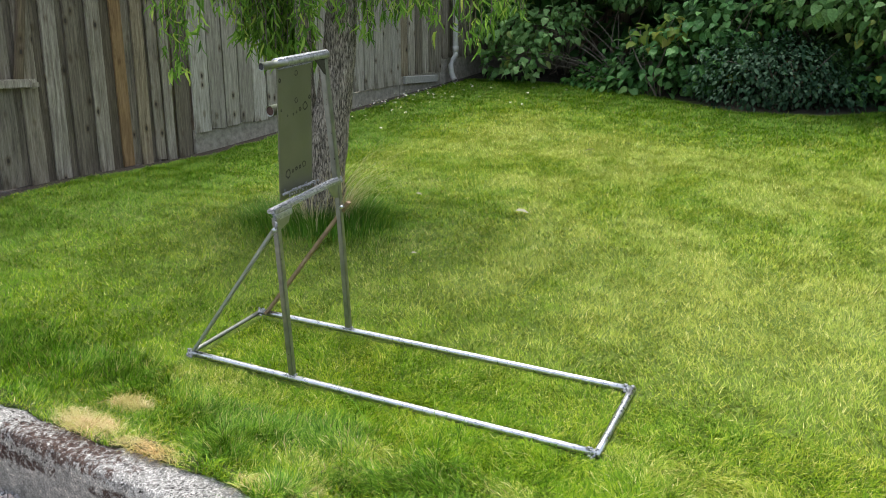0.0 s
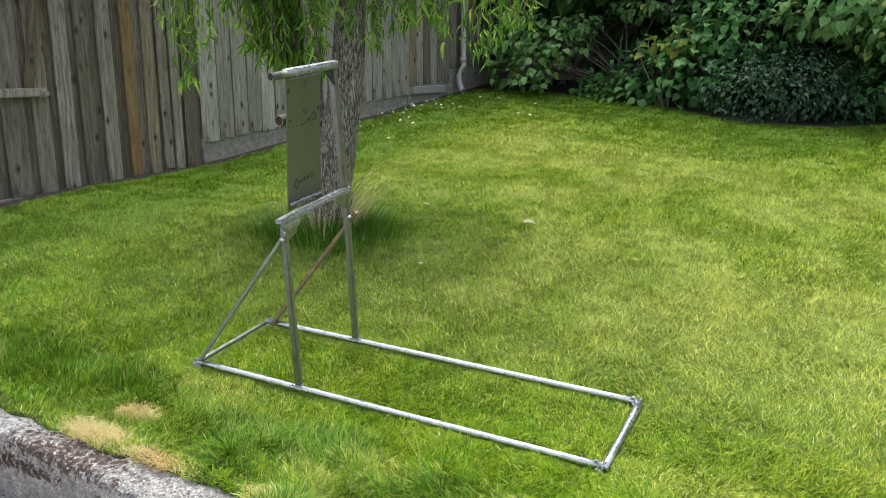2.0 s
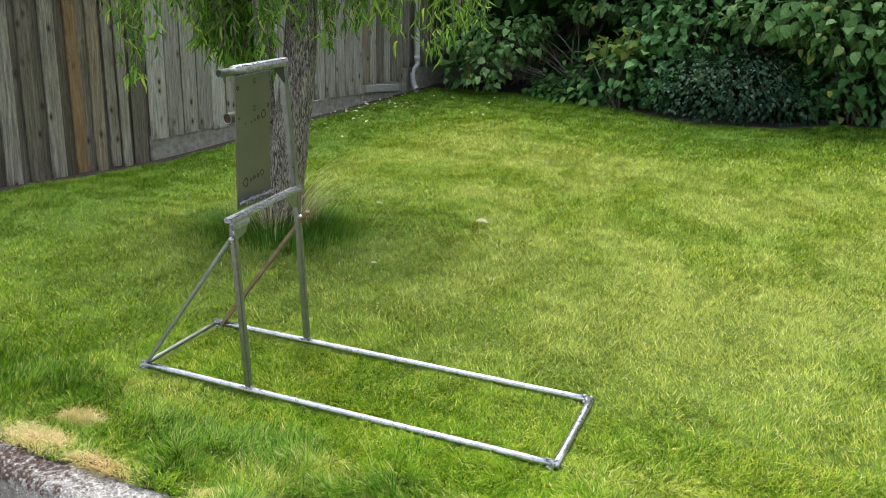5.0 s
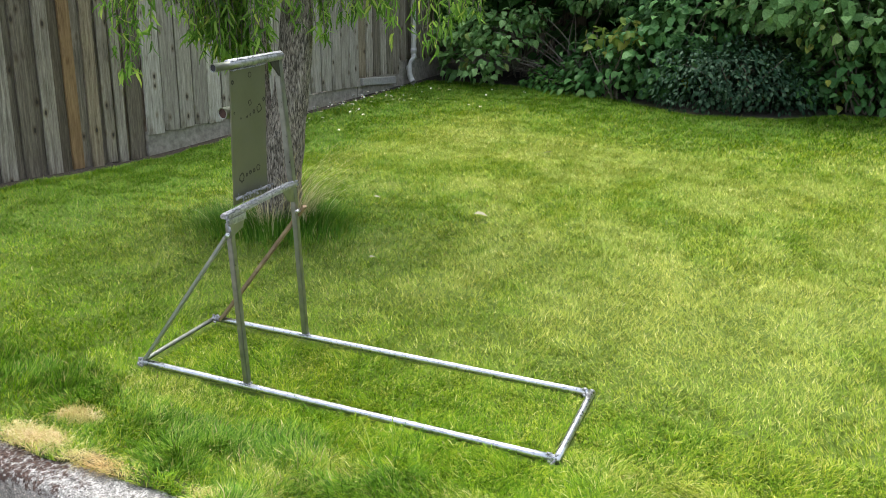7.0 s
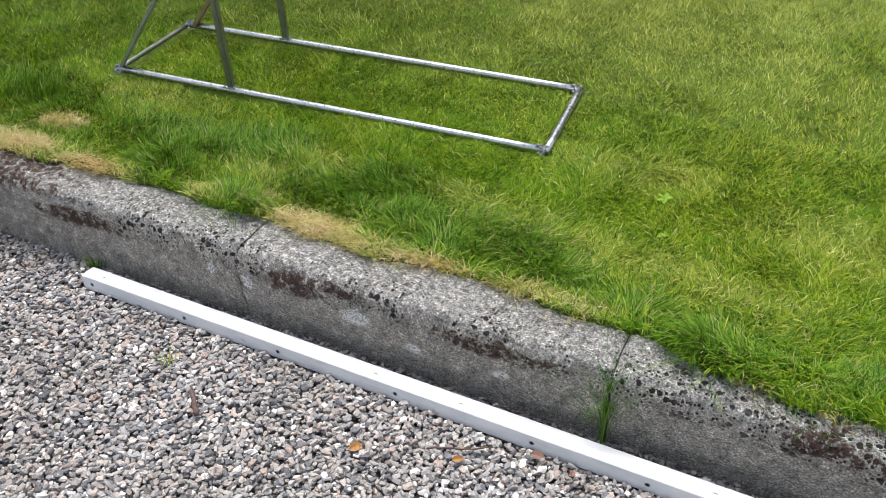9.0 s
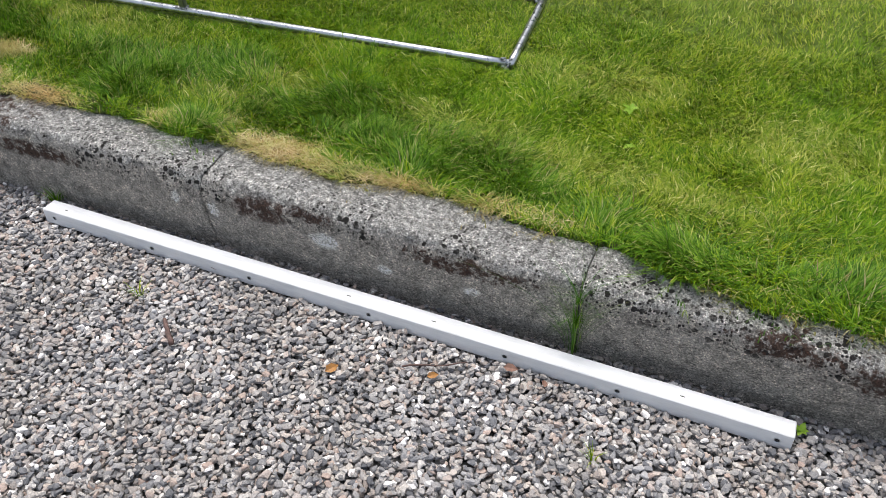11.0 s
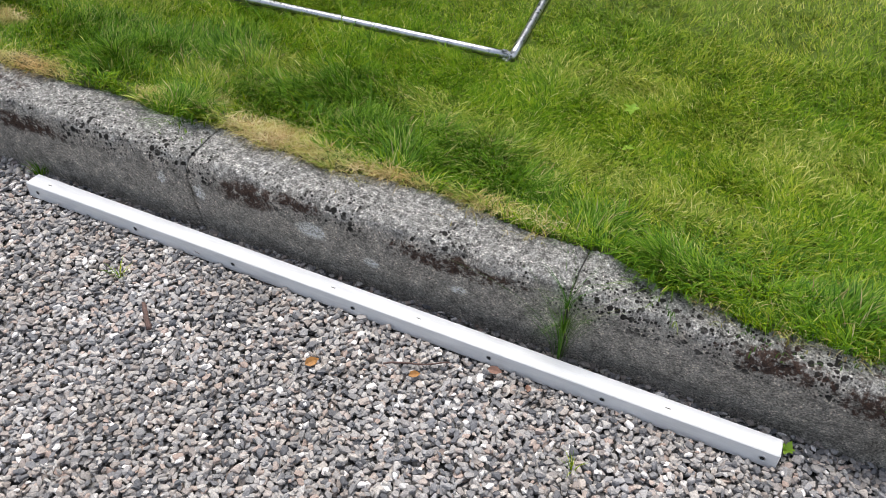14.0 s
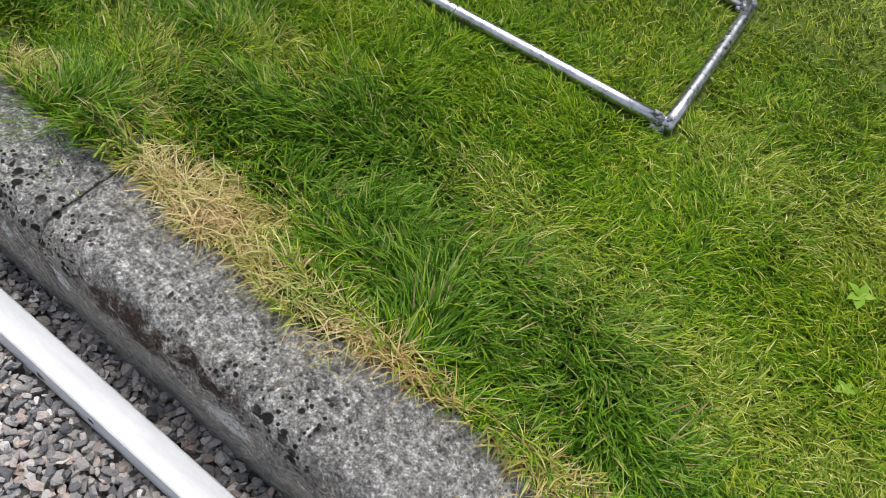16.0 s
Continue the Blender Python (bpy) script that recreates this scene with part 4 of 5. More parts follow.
    box(bm, (FENCE_X + 0.026, 3.415, 1.318), (FENCE_X + 0.09, 3.49, 1.372), 0.012, 2)
    part("short_rail", bm, BOARD, fe, "short weathered horizontal rail")
    bm = bmesh.new()
    box(bm, (-0.018, -0.03, 0), (0.018, 0.03, 0.9), 0.006, 2)
    part("strut", bm, BACK_BOARD, fe, "slanting greenish timber strut", m=Matrix.Translation((FENCE_X + 0.05, 3.36, 1.38)) @ pose(0, 0, 0, -9, 0, 0))
    tagged(fe.children[0], "")


fence()


def downpipe():
    t = thing("downpipe", Matrix.Translation((FENCE_X + 0.10, 9.20, 0)), "grey plastic downpipe with a swan-neck outlet", "drainpipe")
    g = fence_ground(9.2)
    bm = bmesh.new()
    path = [(0.02, 0.03, 3.0), (0.02, 0.03, g + 0.62), (0.02, 0.03, g + 0.45), (0.03, 0.02, g + 0.36), (0.015, -0.02, g + 0.30), (-0.005, -0.05, g + 0.24), (0.0, -0.04, g + 0.14), (0.02, -0.03, g + 0.08), (0.06, -0.05, g + 0.04)]
    tube(bm, path, 0.036, 14, hollow=0.031)
    part("pipe", bm, PIPE, t, smooth=True)
    bm = bmesh.new()
    tube(bm, [(0.02, 0.03, g + 0.40), (0.02, 0.03, g + 0.47)], 0.041, 14)
    part("collar", bm, PIPE, t, smooth=True)


downpipe()


# ---- leaves ----
def leaf_template(kind):
    """A folded leaf, stalk at the origin, tip along +x, of length 1."""
    if kind == "heart":
        xs, half = [0.0, 0.07, 0.2, 0.4, 0.62, 0.84, 1.0], [0.0, 0.25, 0.37, 0.40, 0.31, 0.13, 0.0]
    elif kind == "broad":
        xs, half = [0.0, 0.12, 0.38, 0.68, 1.0], [0.0, 0.30, 0.40, 0.24, 0.0]
    elif kind == "oval":
        xs, half = [0.0, 0.25, 0.6, 1.0], [0.0, 0.27, 0.28, 0.0]
    else:
        xs, half = [0.0, 0.2, 0.55, 0.8, 1.0], [0.0, 0.095, 0.10, 0.06, 0.0]
    n = len(xs)
    curl = -0.95 if kind == "lance" else -0.28
    v = [(x, 0, curl * x * x) for x in xs] + [(x - (0.06 if kind == "heart" and i == 1 else 0), h, curl * x * x + h * 0.32) for i, (x, h) in enumerate(zip(xs, half)) if h] + \
        [(x - (0.06 if kind == "heart" and i == 1 else 0), -h, curl * x * x + h * 0.32) for i, (x, h) in enumerate(zip(xs, half)) if h]
    if kind == "lance":
        v = [(x, y + 0.13 * math.sin(5.5 * x), z) for x, y, z in v]
    f = []
    for s in (0, 1):
        o = n + s * (n - 2)
        ring = [0] + [o + k for k in range(n - 2)] + [n - 1]
        for k in range(n - 1):
            quad = [k, k + 1, ring[k + 1], ring[k]]
            quad = list(dict.fromkeys(quad))
            if s:
                quad = quad[::-1]
            if len(quad) == 4:
                f += [(quad[0], quad[1], quad[2]), (quad[0], quad[2], quad[3])]
            elif len(quad) == 3:
                f.append(tuple(quad))
    return np.array(v, float), np.array(f)


def scatter_leaves(pos, out, size, kind, rng, droop=0.35):
    """Leaves at pos that point along out, sagging by droop. Returns verts and faces."""
    tv, tf = leaf_template(kind)
    n = len(pos)
    d = out + rng.normal(0, 0.5, (n, 3))
    d[:, 2] -= droop
    d /= np.linalg.norm(d, axis=1)[:, None]
    up = np.tile([0.0, 0.0, 1.0], (n, 1)) + 0.6 * out + rng.normal(0, 0.4, (n, 3))
    s = np.cross(up, d)
    s /= np.linalg.norm(s, axis=1)[:, None] + 1e-9
    u = np.cross(d, s)
    k = size[:, None, None]
    v = pos[:, None, :] + k * (tv[None, :, 0:1] * d[:, None, :] + tv[None, :, 1:2] * s[:, None, :] + tv[None, :, 2:3] * u[:, None, :])
    f = tf[None] + (np.arange(n) * len(tv))[:, None, None]
    return v.reshape(-1, 3), f.reshape(-1, 3), (d, s, u)


LEAF_MESH = {}


def single_leaf(kind, material):
    key = (kind, material.name)
    if key not in LEAF_MESH:
        tv, tf = leaf_template(kind)
        me = bpy.data.meshes.new("leaf")
        me.from_pydata(tv.tolist(), [], tf.tolist())
        me.polygons.foreach_set("use_smooth", [True] * len(me.polygons))
        me.materials.append(material)
        LEAF_MESH[key] = me
    return LEAF_MESH[key]


def shrub(name, label, clumps, kind, leaf, count, material, seed, stems=6, singles=0, droop=0.6, base=None, single=None):
    """clumps: (x, y, z, radius x, y, z). Leaves sit on the clumps' shells, woody stems rise from the base."""
    rng = np.random.default_rng(seed)
    cl = np.array(clumps, float)
    foot = base or (float(cl[:, 0].mean()), float(cl[:, 1].mean()))
    t = thing(name, Matrix.Translation((foot[0], foot[1], float(lawn_z(foot[0], foot[1])))), label, "shrub")
    o = np.array(t.matrix_basis.translation)
    wgt = (cl[:, 3] * cl[:, 4] + cl[:, 3] * cl[:, 5])
    which = rng.choice(len(cl), count, p=wgt / wgt.sum())
    d = rng.normal(size=(count, 3))
    d /= np.linalg.norm(d, axis=1)[:, None]
    shell = 1 - 0.5 * rng.random(count) ** 1.6
    pos = cl[which, :3] + d * cl[which, 3:] * shell[:, None] * (0.85 + 0.3 * rng.random((count, 1)))
    ground = lawn_z(pos[:, 0], pos[:, 1])
    keep = pos[:, 2] > ground + 0.03
    pos, d = pos[keep], d[keep]
    size = leaf * rng.uniform(0.6, 1.15, len(pos))
    v, f, axes = scatter_leaves(pos, d * np.array([1, 1, 0.6]), size, kind, rng, droop)
    nt = leaf_template(kind)[0].shape[0]
    nf = leaf_template(kind)[1].shape[0]
    order = np.argsort(pos[:, 1])
    picked = np.zeros(len(pos), bool)
    picked[order[:singles]] = True
    fk = np.repeat(~picked, nf)
    vk = np.repeat(~picked, nt)
    remap = np.cumsum(vk) - 1
    ob = array_object("foliage", v[vk] - o, remap[f[fk]], material, None, True)
    ob.parent = t
    tagged(ob, kind="stuff")
    if singles:
        me = single_leaf(kind, single or BIG_LEAF_ONE)
        for i in np.where(picked)[0]:
            lf = new("leaf", me)
            lf.parent = t
            m = Matrix([list(axes[0][i]), list(axes[1][i]), list(axes[2][i])]).transposed().to_4x4()
            lf.matrix_basis = Matrix.Translation(pos[i] - o) @ m @ Matrix.Scale(float(size[i]), 4)
    r = random.Random(seed)
    for k in range(stems):
        c = cl[r.randrange(len(cl))]
        end = Vector((c[0] + r.uniform(-1, 1) * c[3] * 0.8, c[1] + r.uniform(-1, 0.6) * c[4] * 0.8, c[2] + r.uniform(0, 0.8) * c[5])) - Vector(o)
        start = Vector((r.uniform(-0.15, 0.15), r.uniform(-0.1, 0.1), -0.03))
        mid = start.lerp(end, 0.5) + Vector((r.uniform(-0.2, 0.2), r.uniform(-0.15, 0.15), 0.2))
        bm = bmesh.new()
        pts = [(1 - q) ** 2 * start + 2 * q * (1 - q) * mid + q * q * end for q in np.linspace(0, 1, 9)]
        tube(bm, pts, [0.012 * (1 - 0.75 * q) for q in np.linspace(0, 1, 9)], 6)
        part("stem", bm, TWIG, t, smooth=True)
    return t


shrub("broad_leaved_shrub", "dense green shrub with large heart-shaped leaves", [(-2.75, 9.35, 1.35, 0.7, 0.45, 0.42), (-2.25, 9.2, 1.55, 0.65, 0.5, 0.5), (-1.9, 9.3, 1.9, 0.6, 0.5, 0.45), (-2.3, 9.6, 2.05, 0.5, 0.4, 0.35)],
      "heart", 0.112, 1750, BIG_LEAF_SHADED, 31, 9, 230)
shrub("small_leaved_shrub", "dark green shrub with small leaves at the lawn's edge", [(-1.65, 8.75, 1.30, 0.62, 0.45, 0.38), (-1.25, 8.75, 1.35, 0.55, 0.42, 0.36), (-1.05, 8.95, 1.15, 0.55, 0.4, 0.25)],
      "oval", 0.056, 3800, SMALL_LEAF, 33, 10, 0)
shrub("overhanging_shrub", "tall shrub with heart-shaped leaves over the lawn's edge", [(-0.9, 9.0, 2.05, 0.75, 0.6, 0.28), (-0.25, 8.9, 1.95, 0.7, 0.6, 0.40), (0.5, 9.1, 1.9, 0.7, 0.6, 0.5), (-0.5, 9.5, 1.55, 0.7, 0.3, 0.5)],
      "heart", 0.118, 1500, PALE_LIT_LEAF, 35, 9, 230, single=PALE_LIT_LEAF_ONE)
shrub("dark_shrub", "shaded shrub with large dull green leaves", [(-0.35, 9.2, 1.35, 0.6, 0.45, 0.42), (0.4, 9.2, 1.4, 0.7, 0.45, 0.5)], "heart", 0.118, 900, BIG_LEAF_SHADED, 36, 6, 120)
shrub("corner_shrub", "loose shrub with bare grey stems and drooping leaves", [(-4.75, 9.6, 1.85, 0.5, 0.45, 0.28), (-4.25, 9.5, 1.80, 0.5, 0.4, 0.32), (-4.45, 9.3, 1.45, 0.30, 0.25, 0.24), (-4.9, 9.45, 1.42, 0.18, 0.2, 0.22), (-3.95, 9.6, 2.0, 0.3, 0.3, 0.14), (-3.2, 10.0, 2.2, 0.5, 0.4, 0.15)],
      "heart", 0.10, 1050, PALE_LIT_LEAF, 37, 16, 200, base=(-3.4, 10.0), single=PALE_LIT_LEAF_ONE)
shrub("low_plant", "low bright green leafy ground cover", [(-3.6, 9.45, 1.17, 0.40, 0.18, 0.16), (-3.2, 9.25, 1.14, 0.35, 0.16, 0.14), (-3.75, 9.6, 1.25, 0.25, 0.15, 0.18)], "oval", 0.105, 420, LOW_LEAF, 39, 3, 0, 0.5)
shrub("young_shrub", "yellow-green young shoots above the shrub", [(-2.85, 9.2, 1.72, 0.30, 0.2, 0.14), (-2.5, 9.0, 1.80, 0.2, 0.2, 0.12)], "heart", 0.115, 70, YOUNG_LEAF, 41, 6, 0)
# thicket added behind and above, mostly unseen, to shade shrubs' inside and lawn's edge
for i, (x, lab) in enumerate(((-4.4, "tall foliage added to shade the garden's corner"), (-1.8, "tall foliage added to shade the lawn's back"), (0.9, "tall foliage added to shade the lawn's edge"), (3.4, "tall unseen foliage added beyond the lawn"))):
    shrub("thicket", lab, [(x, 10.5, 2.75, 1.7, 1.0, 0.5), (x, 10.6, 3.3, 1.8, 1.1, 0.8), (x, 10.4, 4.5, 1.9, 1.2, 0.9), (x, 10.6, 5.6, 1.8, 1.1, 0.8), (x + 0.3, 10.1 - 0.4 * (i > 1), 2.6, 1.4, 0.8, 0.3)] + ([(x, 10.6, 1.9, 1.7, 0.2, 0.8)] if i else [(-5.2, 10.2, 2.5, 0.5, 0.6, 0.6), (-3.4, 10.55, 1.75, 0.9, 0.15, 0.7)]) + [[], [(x + 1.05, 9.3, 3.0, 0.9, 1.1, 0.45)], [(x, 9.3, 3.0, 1.7, 1.1, 0.45)], [(x, 9.3, 3.0, 1.7, 1.1, 0.45)]][i], "broad", 0.25, 4400, BIG_LEAF_SHADED, 50 + i, 8, 0, base=(x, 10.3))
shrub("tall_shrub", "tall broad-leaved shrub beyond the lawn", [(2.0, 9.3, 1.7, 1.2, 0.5, 0.7), (3.9, 9.4, 1.7, 1.2, 0.6, 0.8)], "heart", 0.16, 1100, BIG_LEAF_SHADED, 61, 6, 0)


# ---- willow ----
def willow():
    rng = random.Random(8)
    nrng = np.random.default_rng(8)
    gz = float(lawn_z(TREE.x, TREE.y))
    t = thing("willow_tree", Matrix.Translation((TREE.x, TREE.y, gz)), "contorted willow with rough grey bark and hanging curly leaves", "tree")
    right = Vector((0.857, 0.515, 0))
    # trunk
    path, rad = [], []
    for z, s, r in ((-0.08, -0.01, 0.16), (0.0, -0.005, 0.145), (0.12, 0.0, 0.13), (0.3, 0.01, 0.125), (0.55, 0.045, 0.118), (0.8, 0.09, 0.108), (1.05, 0.125, 0.099), (1.3, 0.145, 0.094), (1.6, 0.15, 0.092), (1.9, 0.14, 0.088), (2.2, 0.15, 0.066), (2.6, 0.18, 0.04)):
        path.append(right * s + Vector((0, 0, z)))
        rad.append(r)
    fine, fr = [], []
    for k in range(len(path) - 1):
        for q in range(5):
            fine.append(path[k].lerp(path[k + 1], q / 5))
            fr.append(rad[k] + (rad[k + 1] - rad[k]) * q / 5)
    bm = bmesh.new()
    rings = tube(bm, fine, fr, 26)
    for i, ring in enumerate(rings):
        for v in ring:
            p = v.co - fine[i]
            n = noise.noise(Vector((v.co.x * 14, v.co.y * 14, v.co.z * 5))) * 0.09 + noise.noise(Vector((v.co.x * 40, v.co.y * 40, v.co.z * 14))) * 0.07
            v.co += p * n
    part("trunk", bm, BARK, t, "rough ridged grey-brown trunk", True)
    # a thinner second stem that forks off low and rises beside the trunk
    bm = bmesh.new()
    fork = [right * q + Vector((0, 0, z)) + Vector((-0.03, 0.05, 0)) * k for q, z, k in ((0.0, 0.42, 0.0), (-0.055, 0.56, 0.6), (-0.085, 0.72, 1.0), (-0.095, 0.95, 1.2), (-0.10, 1.25, 1.4), (-0.14, 1.6, 1.5), (-0.2, 2.1, 1.5))]
    tube(bm, fork, [0.07, 0.056, 0.05, 0.046, 0.044, 0.038, 0.025], 14, True, 0.06, rng)
    part("stem", bm, BARK, t, "dark second stem", True)
    for k in range(9):
        a = k * 2.4
        h = rng.uniform(1.5, 2.3)
        st = right * 0.13 + Vector((0, 0, h))
        out = Vector((math.cos(a), math.sin(a), 0))
        pts = [st + out * q * rng.uniform(1.0, 1.1) * 0.95 + Vector((0, 0, 0.9 * math.sin(q * 2.2))) + Vector((0.03 * math.sin(q * 14 + k), 0.03 * math.cos(q * 12 + k), 0)) for q in np.linspace(0, 1, 10)]
        bm = bmesh.new()
        tube(bm, pts, [0.032 * (1 - 0.8 * q) for q in np.linspace(0, 1, 10)], 7)
        part("limb", bm, BARK, t, smooth=True)
    # hanging shoots: sideways reach, depth, lowest point above the foot, count
    groups = [(-0.86, 0.0, 0.98, 6), (-0.80, 0.05, 1.12, 5), (-0.93, 0.1, 1.28, 4), (-0.62, 0.1, 1.36, 6), (-0.50, 0.15, 1.20, 13), (-0.42, 0.25, 1.10, 18), (-0.32, 0.2, 1.03, 20), (-0.22, 0.3, 1.0, 20), (-0.12, 0.3, 1.02, 18), (-0.34, 0.45, 1.06, 16), (-0.18, 0.5, 1.06, 16),
              (-0.05, -0.2, 1.15, 8), (0.06, -0.25, 1.32, 6), (0.18, -0.1, 1.25, 6), (0.28, 0.0, 1.12, 7), (0.36, 0.1, 1.25, 6), (0.5, 0.05, 1.32, 6), (0.62, 0.1, 1.30, 4), (0.72, 0.1, 1.18, 3), (0.86, 0.1, 1.22, 3), (0.98, 0.15, 1.14, 4), (1.08, 0.1, 1.22, 5), (1.2, 0.2, 1.28, 6), (0.6, 0.3, 1.38, 6), (-0.3, 0.5, 1.25, 10), (0.1, 0.6, 1.38, 8)]
    ahead = Vector((-0.515, 0.857, 0))
    lv, ld, ls = [], [], []
    for side, depth, low, n in groups:
        for _ in range(n):
            foot = right * (side + rng.uniform(-0.055, 0.055)) + ahead * (depth + rng.uniform(-0.1, 0.1)) + Vector((0, 0, low - 0.03 + abs(rng.gauss(0, 0.10))))
            top = foot * 1.0
            top = Vector((foot.x * 0.55 + 0.05, foot.y * 0.55 + 0.03, rng.uniform(2.2, 2.7)))
            bend = Vector((foot.x * 1.08, foot.y * 1.08, top.z))
            m = 26
            w1, w2 = rng.uniform(0, 6), rng.uniform(0, 6)
            pts = []
            for q in np.linspace(0, 1, m):
                p = (1 - q) ** 2 * top + 2 * q * (1 - q) * bend + q * q * foot
                pts.append(p + Vector((math.sin(q * 20 + w1), math.cos(q * 17 + w2), 0)) * 0.018 * q)
            bm = bmesh.new()
            tube(bm, pts[::3] + [pts[-1]], 0.003, 4)
            part("shoot", bm, TWIG, t)
            for k in range(5, m):
                for _ in range(4 if k > 8 else 1):
                    lv.append(pts[k] + Vector([rng.gauss(0, 0.01) for _ in range(3)]))
                    ld.append((rng.gauss(0, 1), rng.gauss(0, 1), -0.9))
                    ls.append(rng.uniform(0.04, 0.092))
    pos, out, size = np.array(lv), np.array(ld), np.array(ls)
    v, f, _ = scatter_leaves(pos, out * 0.6, size, "lance", nrng, 0.5)
    ob = array_object("hanging_leaves", v, f, WILLOW, None, True)
    ob.parent = t
    tagged(ob, "narrow curly hanging leaves", kind="stuff")
    n = 3600
    d = nrng.normal(size=(n, 3))
    d /= np.linalg.norm(d, axis=1)[:, None]
    pos = np.array([0.1, 0.05, 2.85]) + d * np.array([1.25, 1.25, 0.95]) * (0.35 + 0.65 * nrng.random((n, 1)) ** 0.5)
    pos[:, 2] = np.where(pos[:, 2] < 1.75, 1.75 + 0.6 * nrng.random(n), pos[:, 2])
    v, f, _ = scatter_leaves(pos, d, nrng.uniform(0.06, 0.12, n), "lance", nrng, 0.8)
    ob = array_object("crown", v, f, WILLOW, None, True)
    ob.parent = t
    tagged(ob, "loose crown of narrow leaves", kind="stuff")


willow()


# ---- grass ----
def grass_blades(pos, height, width, az, lean, dry, segs=2):
    """Tapered blades that arch over along az. Returns verts, triangles and the dryness of each vertex."""
    n = len(pos)
    side = np.stack([-np.sin(az), np.cos(az), np.zeros(n)], 1)
    fwd = np.stack([np.cos(az), np.sin(az), np.zeros(n)], 1)
    up = np.array([0, 0, 1.0])
    hw, h, k = (width / 2)[:, None], height[:, None], lean[:, None]

    def along(q):
        return pos + fwd * h * k * q ** 1.5 + up * h * (q - 0.52 * k * q * q)

    rows = []
    for j in range(segs):
        c, w = along(j / segs), hw * (1 - 0.4 * (j / segs) ** 2)
        rows += [c - side * w, c + side * w]
    v = np.stack(rows + [along(1.0)], 1)
    f = [t for j in range(segs - 1) for t in ((2 * j, 2 * j + 1, 2 * j + 3), (2 * j, 2 * j + 3, 2 * j + 2))] + [(2 * segs - 2, 2 * segs - 1, 2 * segs)]
    m = v.shape[1]
    faces = (np.array(f)[None] + (np.arange(n) * m)[:, None, None]).reshape(-1, 3)
    return v.reshape(-1, 3), faces, np.repeat(dry, m)


def turf(name, label, n, x0, x1, y0, y1, seed, height, width, segs, keep, material=GRASS):
    rng = np.random.default_rng(seed)
    x, y = rng.uniform(x0, x1, n), rng.uniform(y0, y1, n)
    ok = keep(x, y) & (y > grass_edge(x) - 0.012) & (y < hedge_line(x) + 0.02 * rng.normal(size=n)) & (x > FENCE_X + 0.09 + 0.10 * soft_noise(y, x, 5, 2))
    x, y = x[ok], y[ok]
    n = len(x)
    dry = patches(x, y, DRY)
    faint = patches(x, y, FAINT)
    tuft = patches(x, y, TUFT) * (1 - dry) * (1 - 0.6 * faint)
    tree = np.exp(-(((x - TREE.x) ** 2 + (y - TREE.y) ** 2) / 0.42 ** 2) ** 2)
    tuft = np.maximum(tuft, tree)
    far_in = step((y - 2.3) / 1.3) * step((hedge_line(x) - y - 0.9) / 1.6) * step((x + 4.6) / 1.4) * (1 - tree)
    # swaths left by the mower, curving round the tree
    dist = np.hypot(x - TREE.x, y - TREE.y) + 0.35 * soft_noise(x, y, 0.9, 51)
    swath = 0.5 + 0.5 * np.sin(dist * 8.0 + 5.0 * soft_noise(x, y, 1.7, 52))
    worn = soft_noise(x, y, 0.8, 31) * 0.42 + soft_noise(x, y, 2.9, 32) * 0.30 + soft_noise(x, y, 9, 33) * 0.18 + swath * 0.10
    scorched = step((worn - 0.32) / 0.32) * far_in
    fleck = rng.random(n)
    dryness = np.where(fleck < 0.045 + 1.3 * dry + 0.15 * scorched + 0.2 * faint, rng.uniform(0.4, 1.0, n), 0.2 * scorched + 0.10 * faint + 0.09 * far_in)
    thin = rng.random(n) > 0.25 * dry
    z = lawn_z(x, y)
    onkerb = y < KERB_BACK + 0.02
    z = np.where(onkerb, np.maximum(z, kerb_z(x) + 0.006), z)
    kerbside = step((2.1 - y) / 0.5)
    h = height * rng.uniform(0.55, 1.25, n) * (1 + 0.2 * kerbside + 0.75 * tuft - 0.45 * dry) * (0.7 + 0.28 * soft_noise(x, y, 5, 14) + 0.36 * soft_noise(x, y, 14, 16)) * (1 + 0.8 * tree)
    # flattened under and beside the steel frame
    u, v_ = (x - STAND[0][3]) * STAND[0][0] + (y - STAND[1][3]) * STAND[1][0], (x - STAND[0][3]) * STAND[0][1] + (y - STAND[1][3]) * STAND[1][1]
    off = np.minimum(np.minimum(np.abs(v_), np.abs(v_ - WID)), np.minimum(np.abs(u), np.abs(u - L)))
    on = (u > -0.04) & (u < L + 0.04) & (v_ > -0.04) & (v_ < WID + 0.04)
    h = h * np.where(on, 0.04 + 0.86 * step((off - 0.012) / 0.010), 1.0)
    w = width * rng.uniform(0.7, 1.3, n) * (1 + 0.35 * tuft)
    swirl = 9.0 * soft_noise(x, y, 3.2, 15) + 4.0 * soft_noise(x, y, 11, 17)
    round_tree = np.arctan2(y - TREE.y, x - TREE.x) + np.where(swath > 0.5, 1.57, -1.57)
    az = np.where(rng.random(n) < 0.3 * far_in, round_tree, swirl) + rng.normal(0, 1.25 - 0.5 * tuft, n)
    lean = np.clip(rng.normal(0.82, 0.2, n) - 0.12 * tuft + 0.1 * dry, 0.1, 1.1)
    p = np.stack([x, y, z - 0.004], 1)[thin]
    # greener grass by fence, willow and shrubs, with its shade put into colour
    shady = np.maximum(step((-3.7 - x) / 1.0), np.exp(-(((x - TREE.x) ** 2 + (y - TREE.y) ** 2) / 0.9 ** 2)))
